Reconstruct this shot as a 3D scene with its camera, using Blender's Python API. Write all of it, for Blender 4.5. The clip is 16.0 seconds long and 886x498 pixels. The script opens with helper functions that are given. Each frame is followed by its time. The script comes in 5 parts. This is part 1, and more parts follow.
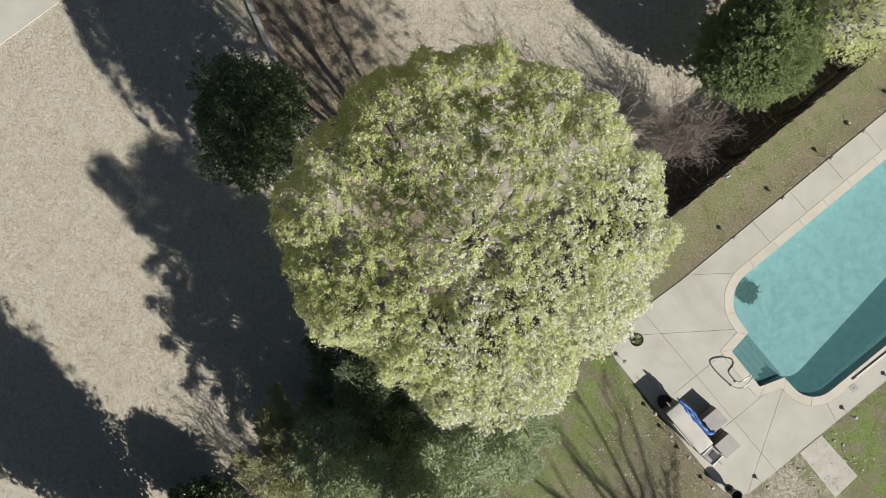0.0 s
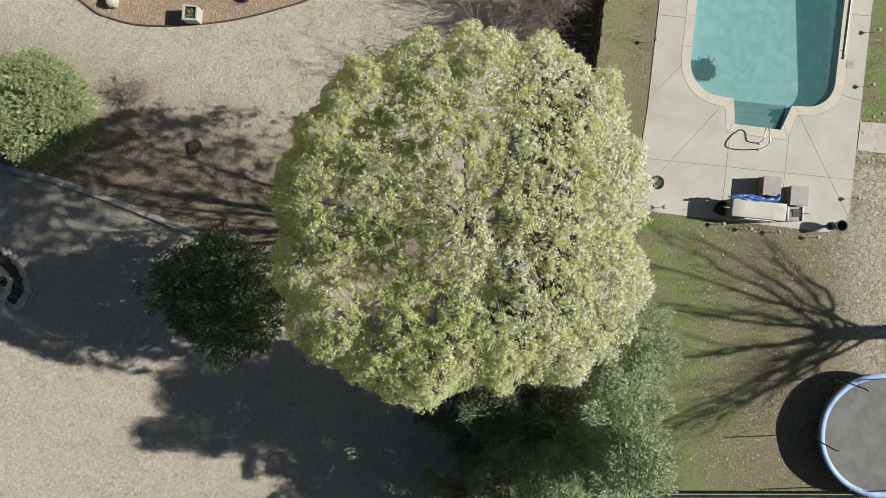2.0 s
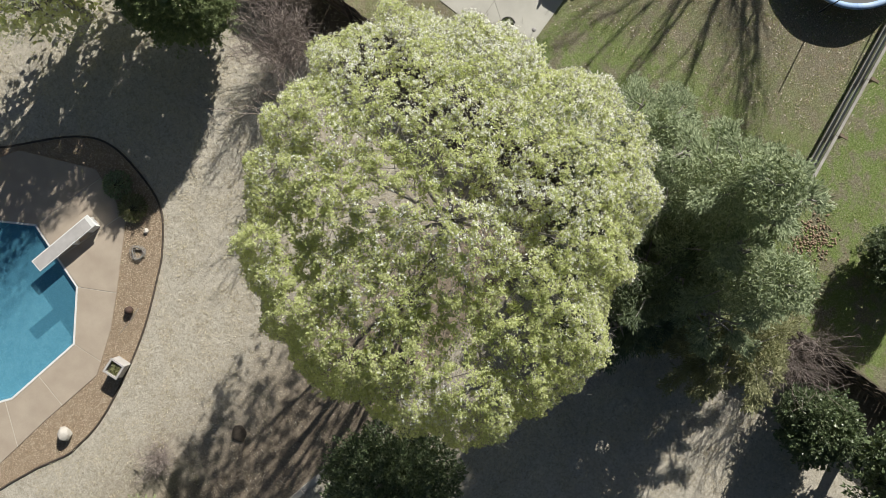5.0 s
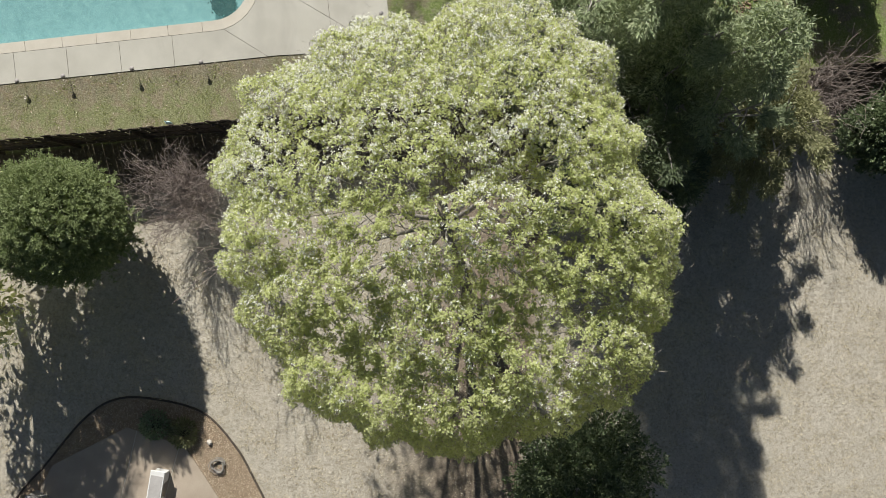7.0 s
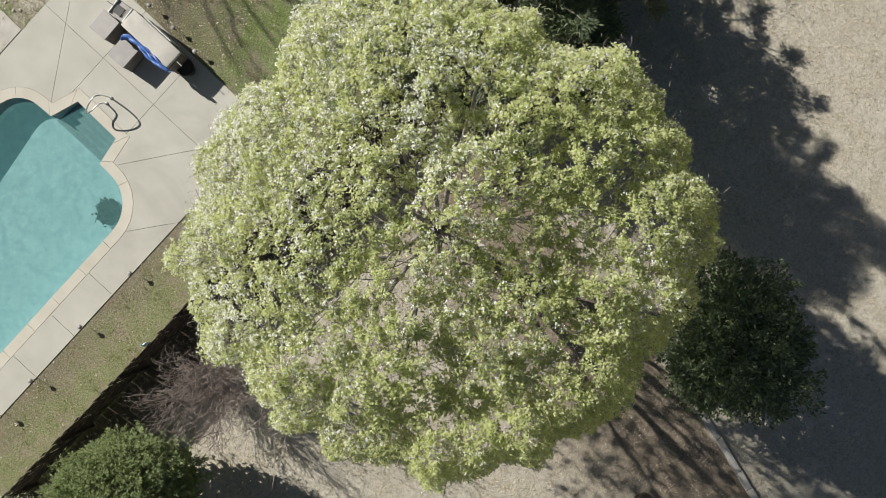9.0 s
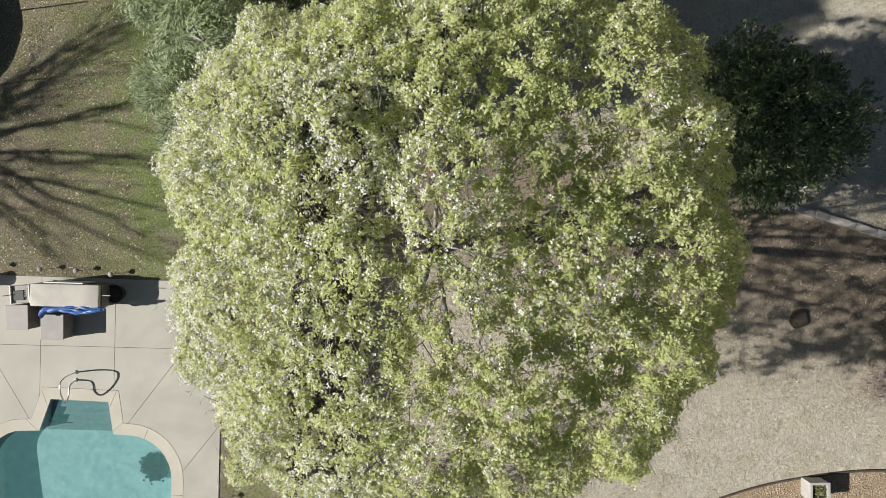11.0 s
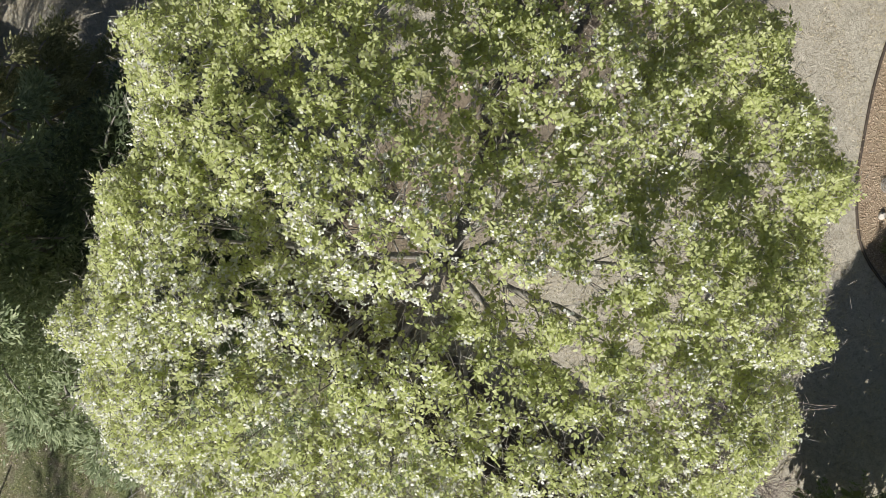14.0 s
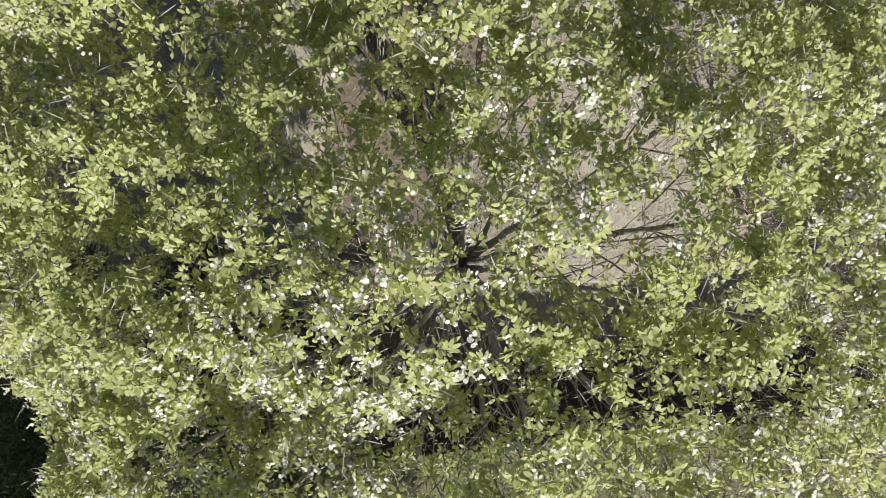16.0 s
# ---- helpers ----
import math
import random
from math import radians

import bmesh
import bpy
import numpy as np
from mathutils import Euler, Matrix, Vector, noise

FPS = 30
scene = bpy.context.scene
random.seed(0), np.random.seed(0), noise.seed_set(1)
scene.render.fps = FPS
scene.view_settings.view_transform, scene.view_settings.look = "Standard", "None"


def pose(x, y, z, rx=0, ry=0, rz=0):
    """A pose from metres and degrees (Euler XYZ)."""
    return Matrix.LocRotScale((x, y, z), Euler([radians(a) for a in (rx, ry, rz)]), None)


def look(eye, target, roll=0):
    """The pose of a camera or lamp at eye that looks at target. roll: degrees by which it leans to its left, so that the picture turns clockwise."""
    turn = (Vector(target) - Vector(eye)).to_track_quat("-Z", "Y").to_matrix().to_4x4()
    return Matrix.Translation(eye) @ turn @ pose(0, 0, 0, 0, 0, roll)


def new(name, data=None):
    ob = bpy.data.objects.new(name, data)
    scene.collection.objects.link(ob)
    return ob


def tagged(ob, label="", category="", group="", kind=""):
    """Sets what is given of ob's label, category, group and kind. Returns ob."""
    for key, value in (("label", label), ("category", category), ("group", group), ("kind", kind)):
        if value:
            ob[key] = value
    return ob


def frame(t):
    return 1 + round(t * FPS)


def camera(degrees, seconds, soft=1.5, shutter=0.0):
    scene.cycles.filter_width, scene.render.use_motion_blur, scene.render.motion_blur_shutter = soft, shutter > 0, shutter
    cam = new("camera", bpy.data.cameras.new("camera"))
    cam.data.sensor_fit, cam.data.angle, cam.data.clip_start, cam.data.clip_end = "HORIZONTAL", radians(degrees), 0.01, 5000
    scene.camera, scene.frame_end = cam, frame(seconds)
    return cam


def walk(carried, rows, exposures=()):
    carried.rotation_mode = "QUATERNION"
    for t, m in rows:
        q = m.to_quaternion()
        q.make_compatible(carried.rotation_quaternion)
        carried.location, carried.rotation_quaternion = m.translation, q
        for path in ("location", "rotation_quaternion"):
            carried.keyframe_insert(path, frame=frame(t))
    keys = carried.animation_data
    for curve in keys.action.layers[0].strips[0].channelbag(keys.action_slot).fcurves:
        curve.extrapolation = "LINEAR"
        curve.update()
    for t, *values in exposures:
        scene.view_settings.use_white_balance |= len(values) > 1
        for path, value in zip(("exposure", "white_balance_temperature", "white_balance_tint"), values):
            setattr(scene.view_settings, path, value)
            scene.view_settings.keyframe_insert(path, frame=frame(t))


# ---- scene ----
cam = camera(65.0, 16.0, 0.8)
SUN, SKY = 5.2, 0.032
EXPOSURE = 0.29
# seconds, eye, turn about the plumb line, and the small tilts of the gimbal
PATH = [
    (0, 0.000, 0.000, 25.019, 0.06, -0.53, 1.03),
    (0.5, -0.004, 0.011, 24.936, -10.93, -0.54, 1.09),
    (1, -0.023, -0.014, 24.859, -22.19, -0.51, 1.11),
    (1.5, -0.080, -0.003, 24.733, -33.47, -0.57, 0.93),
    (2, -0.129, 0.031, 24.623, -43.96, -0.61, 0.79),
    (2.5, -0.173, 0.061, 24.485, -55.10, -0.59, 0.82),
    (3, -0.191, 0.051, 24.313, -65.50, -0.62, 0.88),
    (3.5, -0.181, 0.041, 24.135, -75.56, -0.59, 0.86),
    (4, -0.174, 0.044, 23.921, -84.65, -0.49, 0.85),
    (4.2, -0.168, 0.060, 23.813, -88.80, -0.45, 0.86),
    (6.3, 0.133, 0.479, 22.459, -131.35, -0.57, 0.55),
    (6.5, 0.140, 0.483, 22.338, -135.59, -0.54, 0.61),
    (7, 0.154, 0.471, 22.008, -145.89, -0.48, 0.78),
    (7.5, 0.178, 0.453, 21.687, -156.22, -0.46, 0.92),
    (8, 0.165, 0.480, 21.397, -166.47, -0.44, 0.91),
    (8.5, 0.135, 0.542, 21.086, -176.85, -0.37, 0.93),
    (9, 0.158, 0.592, 20.734, -187.27, -0.29, 1.06),
    (9.5, 0.208, 0.568, 20.382, -197.44, -0.31, 1.11),
    (9.7, 0.241, 0.536, 20.222, -201.72, -0.34, 1.02),
    (11.8, 0.358, 0.225, 18.362, -245.09, -0.58, 0.49),
    (12, 0.355, 0.217, 18.177, -249.25, -0.62, 0.47),
    (12.5, 0.362, 0.228, 17.760, -259.14, -0.57, 0.57),
    (13, 0.355, 0.261, 17.372, -269.11, -0.52, 0.69),
    (13.5, 0.347, 0.323, 16.998, -279.12, -0.51, 0.89),
    (14, 0.316, 0.372, 16.595, -288.99, -0.59, 1.05),
    (14.5, 0.277, 0.395, 16.171, -298.79, -0.73, 1.11),
    (15, 0.236, 0.420, 15.741, -308.26, -0.86, 1.16),
    (15.5, 0.225, 0.457, 15.273, -317.80, -1.15, 1.18),
    (16, 0.181, 0.459, 14.807, -327.03, -1.31, 1.05),
]
walk(cam, [(t, pose(x, y, z, 0, 0, turn) @ pose(0, 0, 0, ax, 0, 0) @ pose(0, 0, 0, 0, ay, 0)) for t, x, y, z, turn, ax, ay in PATH])
scene.view_settings.exposure = EXPOSURE

# ---------------------------------------------------------------- light
SUN_DIR = radians(-41.3)      # where the sun stands, seen from above, from +x
SUN_UP = radians(33.8)
world = bpy.data.worlds.new("sky")
scene.world = world
world.use_nodes = True
wn = world.node_tree
sky = wn.nodes.new("ShaderNodeTexSky")
sky.sky_type, sky.sun_disc = "NISHITA", False
sky.dust_density, sky.ozone_density = 1.0, 1.0
sky.sun_elevation, sky.sun_rotation = SUN_UP, radians(90) - SUN_DIR
wn.links.new(sky.outputs[0], wn.nodes["Background"].inputs[0])
wn.nodes["Background"].inputs[1].default_value = SKY
sun_data = bpy.data.lights.new("sun", "SUN")
sun_data.energy, sun_data.angle, sun_data.color = SUN, radians(0.53), (1.0, 0.962, 0.885)
sun = new("sun", sun_data)
sun.matrix_world = look((40 * math.cos(SUN_DIR), 40 * math.sin(SUN_DIR), 40 * math.tan(SUN_UP)), (0, 0, 0))


# ---------------------------------------------------------------- materials
def nodes_of(name):
    m = bpy.data.materials.new(name)
    m.use_nodes = True
    t = m.node_tree
    return m, t, t.nodes["Principled BSDF"], t.nodes["Material Output"]


def add(t, kind, **values):
    n = t.nodes.new(kind)
    for k, v in values.items():
        n.inputs[k.replace("_", " ")].default_value = v
    return n


def noise_tex(t, scale, detail=4.0, rough=0.55, vector=None, distortion=0.0):
    n = add(t, "ShaderNodeTexNoise", Scale=scale, Detail=detail, Roughness=rough, Distortion=distortion)
    if vector is not None:
        t.links.new(vector, n.inputs["Vector"])
    return n.outputs[0]


def ramp(t, fac, *stops):
    r = t.nodes.new("ShaderNodeValToRGB")
    while len(r.color_ramp.elements) < len(stops):
        r.color_ramp.elements.new(0.5)
    for e, (p, c) in zip(r.color_ramp.elements, stops):
        e.position = p
        e.color = (c, c, c, 1) if isinstance(c, (int, float)) else (*c, 1)
    t.links.new(fac, r.inputs[0])
    return r.outputs[0]


def mix(t, fac, a, b, blend="MIX"):
    n = t.nodes.new("ShaderNodeMix")
    n.data_type, n.blend_type = "RGBA", blend
    for socket, v in ((n.inputs[0], fac), (n.inputs[6], a), (n.inputs[7], b)):
        if isinstance(v, (int, float)):
            socket.default_value = v
        elif isinstance(v, tuple):
            socket.default_value = (*v, 1)
        else:
            t.links.new(v, socket)
    return n.outputs[2]


def maths(t, op, a, b=0.0):
    n = t.nodes.new("ShaderNodeMath")
    n.operation = op
    for socket, v in zip(n.inputs, (a, b)):
        if isinstance(v, (int, float)):
            socket.default_value = v
        else:
            t.links.new(v, socket)
    return n.outputs[0]


def bump(t, b, height, strength, distance):
    n = add(t, "ShaderNodeBump", Strength=strength, Distance=distance)
    t.links.new(height, n.inputs["Height"])
    t.links.new(n.outputs[0], b.inputs["Normal"])


def world_pos(t):
    return t.nodes.new("ShaderNodeNewGeometry").outputs["Position"]


def surface(name, dark, light, scale=6.0, fine=60.0, rough=0.8, rise=0.3, depth=0.004, metal=0.0, stain=None, vary=0.0):
    """A plain surface with stains at one scale and grain at another."""
    m, t, b, _ = nodes_of(name)
    p = world_pos(t)
    big, small = noise_tex(t, scale, 5, 0.6, p), noise_tex(t, fine, 6, 0.65, p)
    c = mix(t, ramp(t, big, (0.32, 0.0), (0.68, 1.0)), dark, light)
    c = mix(t, ramp(t, small, (0.3, 0.0), (0.75, 0.45)), c, tuple(x * 0.6 for x in dark))
    if stain:
        c = mix(t, ramp(t, noise_tex(t, scale * 0.35, 7, 0.7, p, 0.6), (0.55, 0.0), (0.72, 0.6)), c, stain)
    if vary:
        r = t.nodes.new("ShaderNodeObjectInfo").outputs["Random"]
        c = mix(t, maths(t, "MULTIPLY", r, vary), c, tuple(x * 0.45 for x in dark))
    t.links.new(c, b.inputs["Base Color"])
    b.inputs["Roughness"].default_value, b.inputs["Metallic"].default_value = rough, metal
    bump(t, b, small, rise, depth)
    return m


def foliage(name, dark, mid, light, rough=0.5, through_light=0.35, gloss=0.5):
    """Leaves: each one has its own shade, and lets some light through."""
    m, t, b, out = nodes_of(name)
    g = t.nodes.new("ShaderNodeNewGeometry")
    c = ramp(t, g.outputs["Random Per Island"], (0.0, dark), (0.45, mid), (1.0, light))
    patch = noise_tex(t, 0.9, 3, 0.5, g.outputs["Position"])
    c = mix(t, ramp(t, patch, (0.4, 0.0), (0.75, 0.5)), c, mid)
    t.links.new(c, b.inputs["Base Color"])
    b.inputs["Roughness"].default_value = rough
    b.inputs["Specular IOR Level"].default_value = gloss
    tr = t.nodes.new("ShaderNodeBsdfTranslucent")
    t.links.new(mix(t, 0.5, c, (light[0] * 1.1, light[1] * 1.15, light[2] * 0.6)), tr.inputs[0])
    mx = t.nodes.new("ShaderNodeMixShader")
    mx.inputs[0].default_value = through_light
    t.links.new(b.outputs[0], mx.inputs[1])
    t.links.new(tr.outputs[0], mx.inputs[2])
    t.links.new(mx.outputs[0], out.inputs[0])
    return m


def ground_material():
    """Dormant lawn, greener and barer parts, by the stretch of the plan in which they lie."""
    m, t, b, _ = nodes_of("lawn_ground")
    p = world_pos(t)
    sep = t.nodes.new("ShaderNodeSeparateXYZ")
    t.links.new(p, sep.inputs[0])
    x, y = sep.outputs[0], sep.outputs[1]
    wob = maths(t, "MULTIPLY", maths(t, "SUBTRACT", noise_tex(t, 0.9, 5, 0.6, p), 0.5), 1.6)

    def line(a, c, d, soft, wobble=1.0):
        """1 where a x + c y > d."""
        s = maths(t, "ADD", maths(t, "MULTIPLY", x, a), maths(t, "MULTIPLY", y, c))
        s = maths(t, "ADD", maths(t, "SUBTRACT", s, d), maths(t, "MULTIPLY", wob, wobble))
        return ramp(t, maths(t, "ADD", maths(t, "DIVIDE", s, soft), 0.5), (0.0, 0.0), (1.0, 1.0))

    tuft, fine, broad = noise_tex(t, 7.0, 8, 0.82, p, 1.2), noise_tex(t, 38, 5, 0.75, p), noise_tex(t, 0.5, 5, 0.6, p)
    # dormant lawn
    tan = mix(t, ramp(t, tuft, (0.36, 0.0), (0.62, 1.0)), (0.37, 0.335, 0.27), (0.68, 0.64, 0.55))
    tan = mix(t, ramp(t, fine, (0.4, 0.0), (0.75, 0.55)), tan, (0.27, 0.225, 0.165))
    tan = mix(t, ramp(t, broad, (0.45, 0.0), (0.75, 0.45)), tan, (0.44, 0.395, 0.31))
    clump = noise_tex(t, 3.2, 6, 0.7, p, 1.6)
    tan = mix(t, ramp(t, clump, (0.36, 0.55), (0.47, 0.0)), tan, (0.30, 0.265, 0.205))
    tan = mix(t, ramp(t, noise_tex(t, 15, 4, 0.8, p, 1.0), (0.36, 0.75), (0.44, 0.0)), tan, (0.19, 0.165, 0.12))
    # litter beneath the pear, darkened beyond its own brown to deepen the crown's shade
    shaded_duff = mix(t, ramp(t, tuft, (0.35, 0.0), (0.65, 1.0)), (0.105, 0.078, 0.055), (0.29, 0.23, 0.17))
    tan = mix(t, maths(t, "MULTIPLY", line(0.88, 0.475, -2.5, 0.3, 0.0), maths(t, "MULTIPLY", line(-0.88, -0.475, -1.3, 3.4), 0.85)), tan, shaded_duff)
    # mulch along the fence, its colour deepened for the shade the fence casts
    shaded_mulch = mix(t, ramp(t, tuft, (0.35, 0.0), (0.65, 1.0)), (0.05, 0.039, 0.03), (0.135, 0.108, 0.085))
    tan = mix(t, maths(t, "MULTIPLY", line(0.643, -0.766, 2.3, 0.9), 0.9), tan, shaded_mulch)
    # worn east yard, with green and bare earth
    earth = mix(t, ramp(t, tuft, (0.3, 0.0), (0.7, 1.0)), (0.125, 0.108, 0.076), (0.315, 0.282, 0.21))
    grass = mix(t, ramp(t, fine, (0.3, 0.0), (0.75, 1.0)), (0.105, 0.125, 0.055), (0.255, 0.275, 0.14))
    strip = mix(t, ramp(t, noise_tex(t, 1.7, 6, 0.7, p, 0.6), (0.49, 1.0), (0.60, 0.15)), (0.31, 0.26, 0.185), mix(t, ramp(t, fine, (0.3, 0.0), (0.75, 1.0)), (0.14, 0.175, 0.06), (0.33, 0.365, 0.175)))
    yard = mix(t, ramp(t, noise_tex(t, 1.1, 6, 0.68, p), (0.47, 0.0), (0.60, 0.5)), earth, grass)
    yard = mix(t, ramp(t, noise_tex(t, 3.4, 6, 0.75, p, 0.5), (0.49, 0.0), (0.59, 0.6)), yard, (0.25, 0.19, 0.125))
    yard = mix(t, maths(t, "MULTIPLY", line(-0.643, 0.766, -5.6, 1.0), 0.75), yard, strip)
    deep = mix(t, ramp(t, fine, (0.3, 0.0), (0.75, 1.0)), (0.09, 0.15, 0.032), (0.26, 0.345, 0.10))
    lush = mix(t, ramp(t, noise_tex(t, 1.4, 6, 0.7, p), (0.46, 1.0), (0.58, 0.1)), earth, deep)
    pale = mix(t, ramp(t, tuft, (0.43, 0.0), (0.57, 1.0)), (0.24, 0.205, 0.155), (0.64, 0.60, 0.51))
    near_pear = line(-0.62, 0.78, -10.0, 4.0)
    yard = mix(t, maths(t, "MULTIPLY", near_pear, maths(t, "MULTIPLY", line(-1.0, 0.0, -6.8, 2.5), 0.95)), yard, lush)
    yard = mix(t, maths(t, "MULTIPLY", line(0.766, -0.643, 13.6, 2.2), line(-0.766, -0.643, -5.6, 2.0)), yard, pale)
    yard = mix(t, line(-0.69, -0.73, 9.0, 0.8, 0.4), yard, lush)
    yard = mix(t, line(0.643, -0.766, 13.7, 0.3, 0.0), yard, mix(t, line(0.766, 0.643, 4.5, 1.0), yard, lush))
    blade = noise_tex(t, 24, 6, 0.85, p, 0.8)
    yard = mix(t, ramp(t, blade, (0.42, 0.7), (0.50, 0.0)), yard, (0.07, 0.065, 0.035))
    yard = mix(t, ramp(t, blade, (0.525, 0.0), (0.61, 0.55)), yard, (0.56, 0.52, 0.38))
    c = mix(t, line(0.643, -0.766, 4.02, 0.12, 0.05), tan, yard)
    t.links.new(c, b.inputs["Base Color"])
    b.inputs["Roughness"].default_value = 0.95
    b.inputs["Specular IOR Level"].default_value = 0.15
    bump(t, b, maths(t, "ADD", tuft, maths(t, "MULTIPLY", fine, 0.6)), 1.0, 0.028)
    return m


def water_material(name, tint, murky, turbid, ripple=0.5):
    """Clear water: light goes straight through and takes its tint; the surface mirrors by Fresnel."""
    m, t, b, out = nodes_of(name)
    t.nodes.remove(b)
    p = world_pos(t)
    clear = t.nodes.new("ShaderNodeBsdfTransparent")
    clear.inputs[0].default_value = (*tint, 1)
    shine = add(t, "ShaderNodeBsdfGlossy", Roughness=0.03)
    fr = add(t, "ShaderNodeFresnel", IOR=1.33)
    bm = add(t, "ShaderNodeBump", Strength=ripple, Distance=0.05)
    t.links.new(noise_tex(t, 3.2, 4, 0.6, p, 0.8), bm.inputs["Height"])
    t.links.new(bm.outputs[0], shine.inputs["Normal"])
    t.links.new(bm.outputs[0], fr.inputs["Normal"])
    mx = t.nodes.new("ShaderNodeMixShader")
    t.links.new(fr.outputs[0], mx.inputs[0])
    murk = add(t, "ShaderNodeBsdfDiffuse", Color=(*murky, 1))
    body = add(t, "ShaderNodeMixShader", Fac=turbid)
    t.links.new(clear.outputs[0], body.inputs[1])
    t.links.new(murk.outputs[0], body.inputs[2])
    t.links.new(body.outputs[0], mx.inputs[1])
    t.links.new(shine.outputs[0], mx.inputs[2])
    t.links.new(mx.outputs[0], out.inputs[0])
    return m


def plaster_material(name, dark, light):
    """Pool lining, mottled, with a net of sunlight painted in as faint paler veins."""
    m, t, b, _ = nodes_of(name)
    p = world_pos(t)
    c = mix(t, ramp(t, noise_tex(t, 2.5, 5, 0.6, p, 1.0), (0.35, 0.0), (0.65, 1.0)), dark, light)
    # pale veins painted into the colour for sunlight bent by ripples
    c = mix(t, ramp(t, noise_tex(t, 14, 3, 0.5, p, 1.2), (0.5, 0.0), (0.7, 0.25)), c, (0.9, 0.95, 0.93))
    t.links.new(c, b.inputs["Base Color"])
    b.inputs["Roughness"].default_value = 0.7
    return m


M_GROUND = ground_material()
M_DECK = surface("pale_concrete", (0.46, 0.445, 0.39), (0.55, 0.535, 0.475), 0.9, 45, 0.85, 0.15, 0.002, stain=(0.33, 0.315, 0.28))
M_COPING = surface("coping_concrete", (0.55, 0.51, 0.43), (0.64, 0.60, 0.52), 1.5, 60, 0.8, 0.15, 0.002, vary=0.12)
M_TAN_DECK = surface("tan_concrete", (0.40, 0.33, 0.26), (0.50, 0.425, 0.34), 1.1, 50, 0.85, 0.2, 0.002, stain=(0.33, 0.28, 0.22))
M_JOINT = surface("joint_dirt", (0.15, 0.13, 0.105), (0.24, 0.21, 0.17), 8, 60, 0.95)
M_GREEN_PLASTER = plaster_material("aqua_plaster", (0.36, 0.43, 0.43), (0.48, 0.54, 0.54))
M_BLUE_LINER = plaster_material("blue_liner", (0.24, 0.41, 0.48), (0.36, 0.53, 0.58))
M_PALE_LINER = plaster_material("pale_blue_liner", (0.50, 0.66, 0.72), (0.62, 0.76, 0.80))
M_WATER_GREEN = water_material("turquoise_water", (0.72, 0.89, 0.90), (0.20, 0.52, 0.52), 0.2)
M_WATER_BLUE = water_material("blue_water", (0.66, 0.86, 0.92), (0.12, 0.37, 0.52), 0.42)
M_WATER_PALE = water_material("pale_blue_water", (0.80, 0.92, 0.95), (0.34, 0.54, 0.62), 0.3)
M_STEP = surface("pale_grey_tile", (0.13, 0.145, 0.135), (0.27, 0.28, 0.26), 14, 40, 0.5)
M_TILE = surface("grey_pool_tile", (0.16, 0.18, 0.19), (0.26, 0.29, 0.30), 9, 40, 0.4)
M_WHITE = surface("white_paint", (0.76, 0.76, 0.74), (0.85, 0.85, 0.83), 3, 50, 0.5, 0.1, 0.001)
M_BARK = surface("grey_brown_bark", (0.22, 0.205, 0.185), (0.46, 0.435, 0.40), 7, 45, 0.9, 0.8, 0.012)
M_TWIG = surface("twig_bark", (0.29, 0.27, 0.25), (0.46, 0.43, 0.40), 7, 60, 0.9)
M_DEAD = surface("dry_purplish_twigs", (0.22, 0.18, 0.16), (0.38, 0.32, 0.29), 5, 60, 0.9)
M_PEAR = foliage("pear_leaves", (0.36, 0.405, 0.17), (0.57, 0.61, 0.30), (0.73, 0.75, 0.49), 0.52, 0.55, 0.3)
M_BLOOM = foliage("white_blossom", (0.60, 0.60, 0.57), (0.76, 0.76, 0.73), (0.88, 0.88, 0.86), 0.6, 0.3, 0.3)
M_CEDAR = foliage("grey_green_sprays", (0.12, 0.16, 0.09), (0.27, 0.325, 0.19), (0.45, 0.50, 0.32), 0.6, 0.25, 0.3)
# juniper green, deepened further to stand in for the cedars' shade
M_JUNIPER = foliage("shaded_sprays", (0.04, 0.06, 0.03), (0.085, 0.115, 0.06), (0.15, 0.185, 0.10), 0.55, 0.2, 0.35)
M_HOLLY = foliage("dark_glossy_leaves", (0.04, 0.065, 0.028), (0.105, 0.145, 0.07), (0.23, 0.275, 0.15), 0.36, 0.2, 0.5)
M_OLIVE = foliage("olive_leaves", (0.12, 0.13, 0.055), (0.25, 0.255, 0.125), (0.39, 0.385, 0.215), 0.5, 0.25, 0.4)
M_DOME = foliage("clipped_leaves", (0.19, 0.235, 0.105), (0.33, 0.39, 0.195), (0.47, 0.52, 0.31), 0.55, 0.25, 0.3)
# darker copy of the clipped leaves, for the shrub whose near side lies in shade
M_DOME_DARK = foliage("shaded_clipped_leaves", (0.11, 0.145, 0.06), (0.20, 0.25, 0.105), (0.31, 0.36, 0.18), 0.55, 0.2, 0.3)
M_WOOD_DARK = surface("dark_weathered_boards", (0.065, 0.05, 0.038), (0.14, 0.112, 0.09), 4, 50, 0.85, 0.5, 0.004, vary=0.4)
M_WOOD_PALE = surface("silver_weathered_boards", (0.36, 0.34, 0.30), (0.52, 0.50, 0.46), 3, 50, 0.85, 0.5, 0.004, vary=0.25)
M_WOOD_POST = surface("brown_post_wood", (0.16, 0.12, 0.08), (0.30, 0.235, 0.165), 4, 50, 0.85, 0.5, 0.004)
M_STONE = surface("pale_limestone", (0.49, 0.455, 0.405), (0.65, 0.615, 0.56), 2.5, 40, 0.85, 0.4, 0.006, vary=0.25)
M_GRAVEL = foliage("river_gravel", (0.28, 0.205, 0.14), (0.45, 0.35, 0.25), (0.62, 0.52, 0.40), 0.85, 0.0, 0.2)
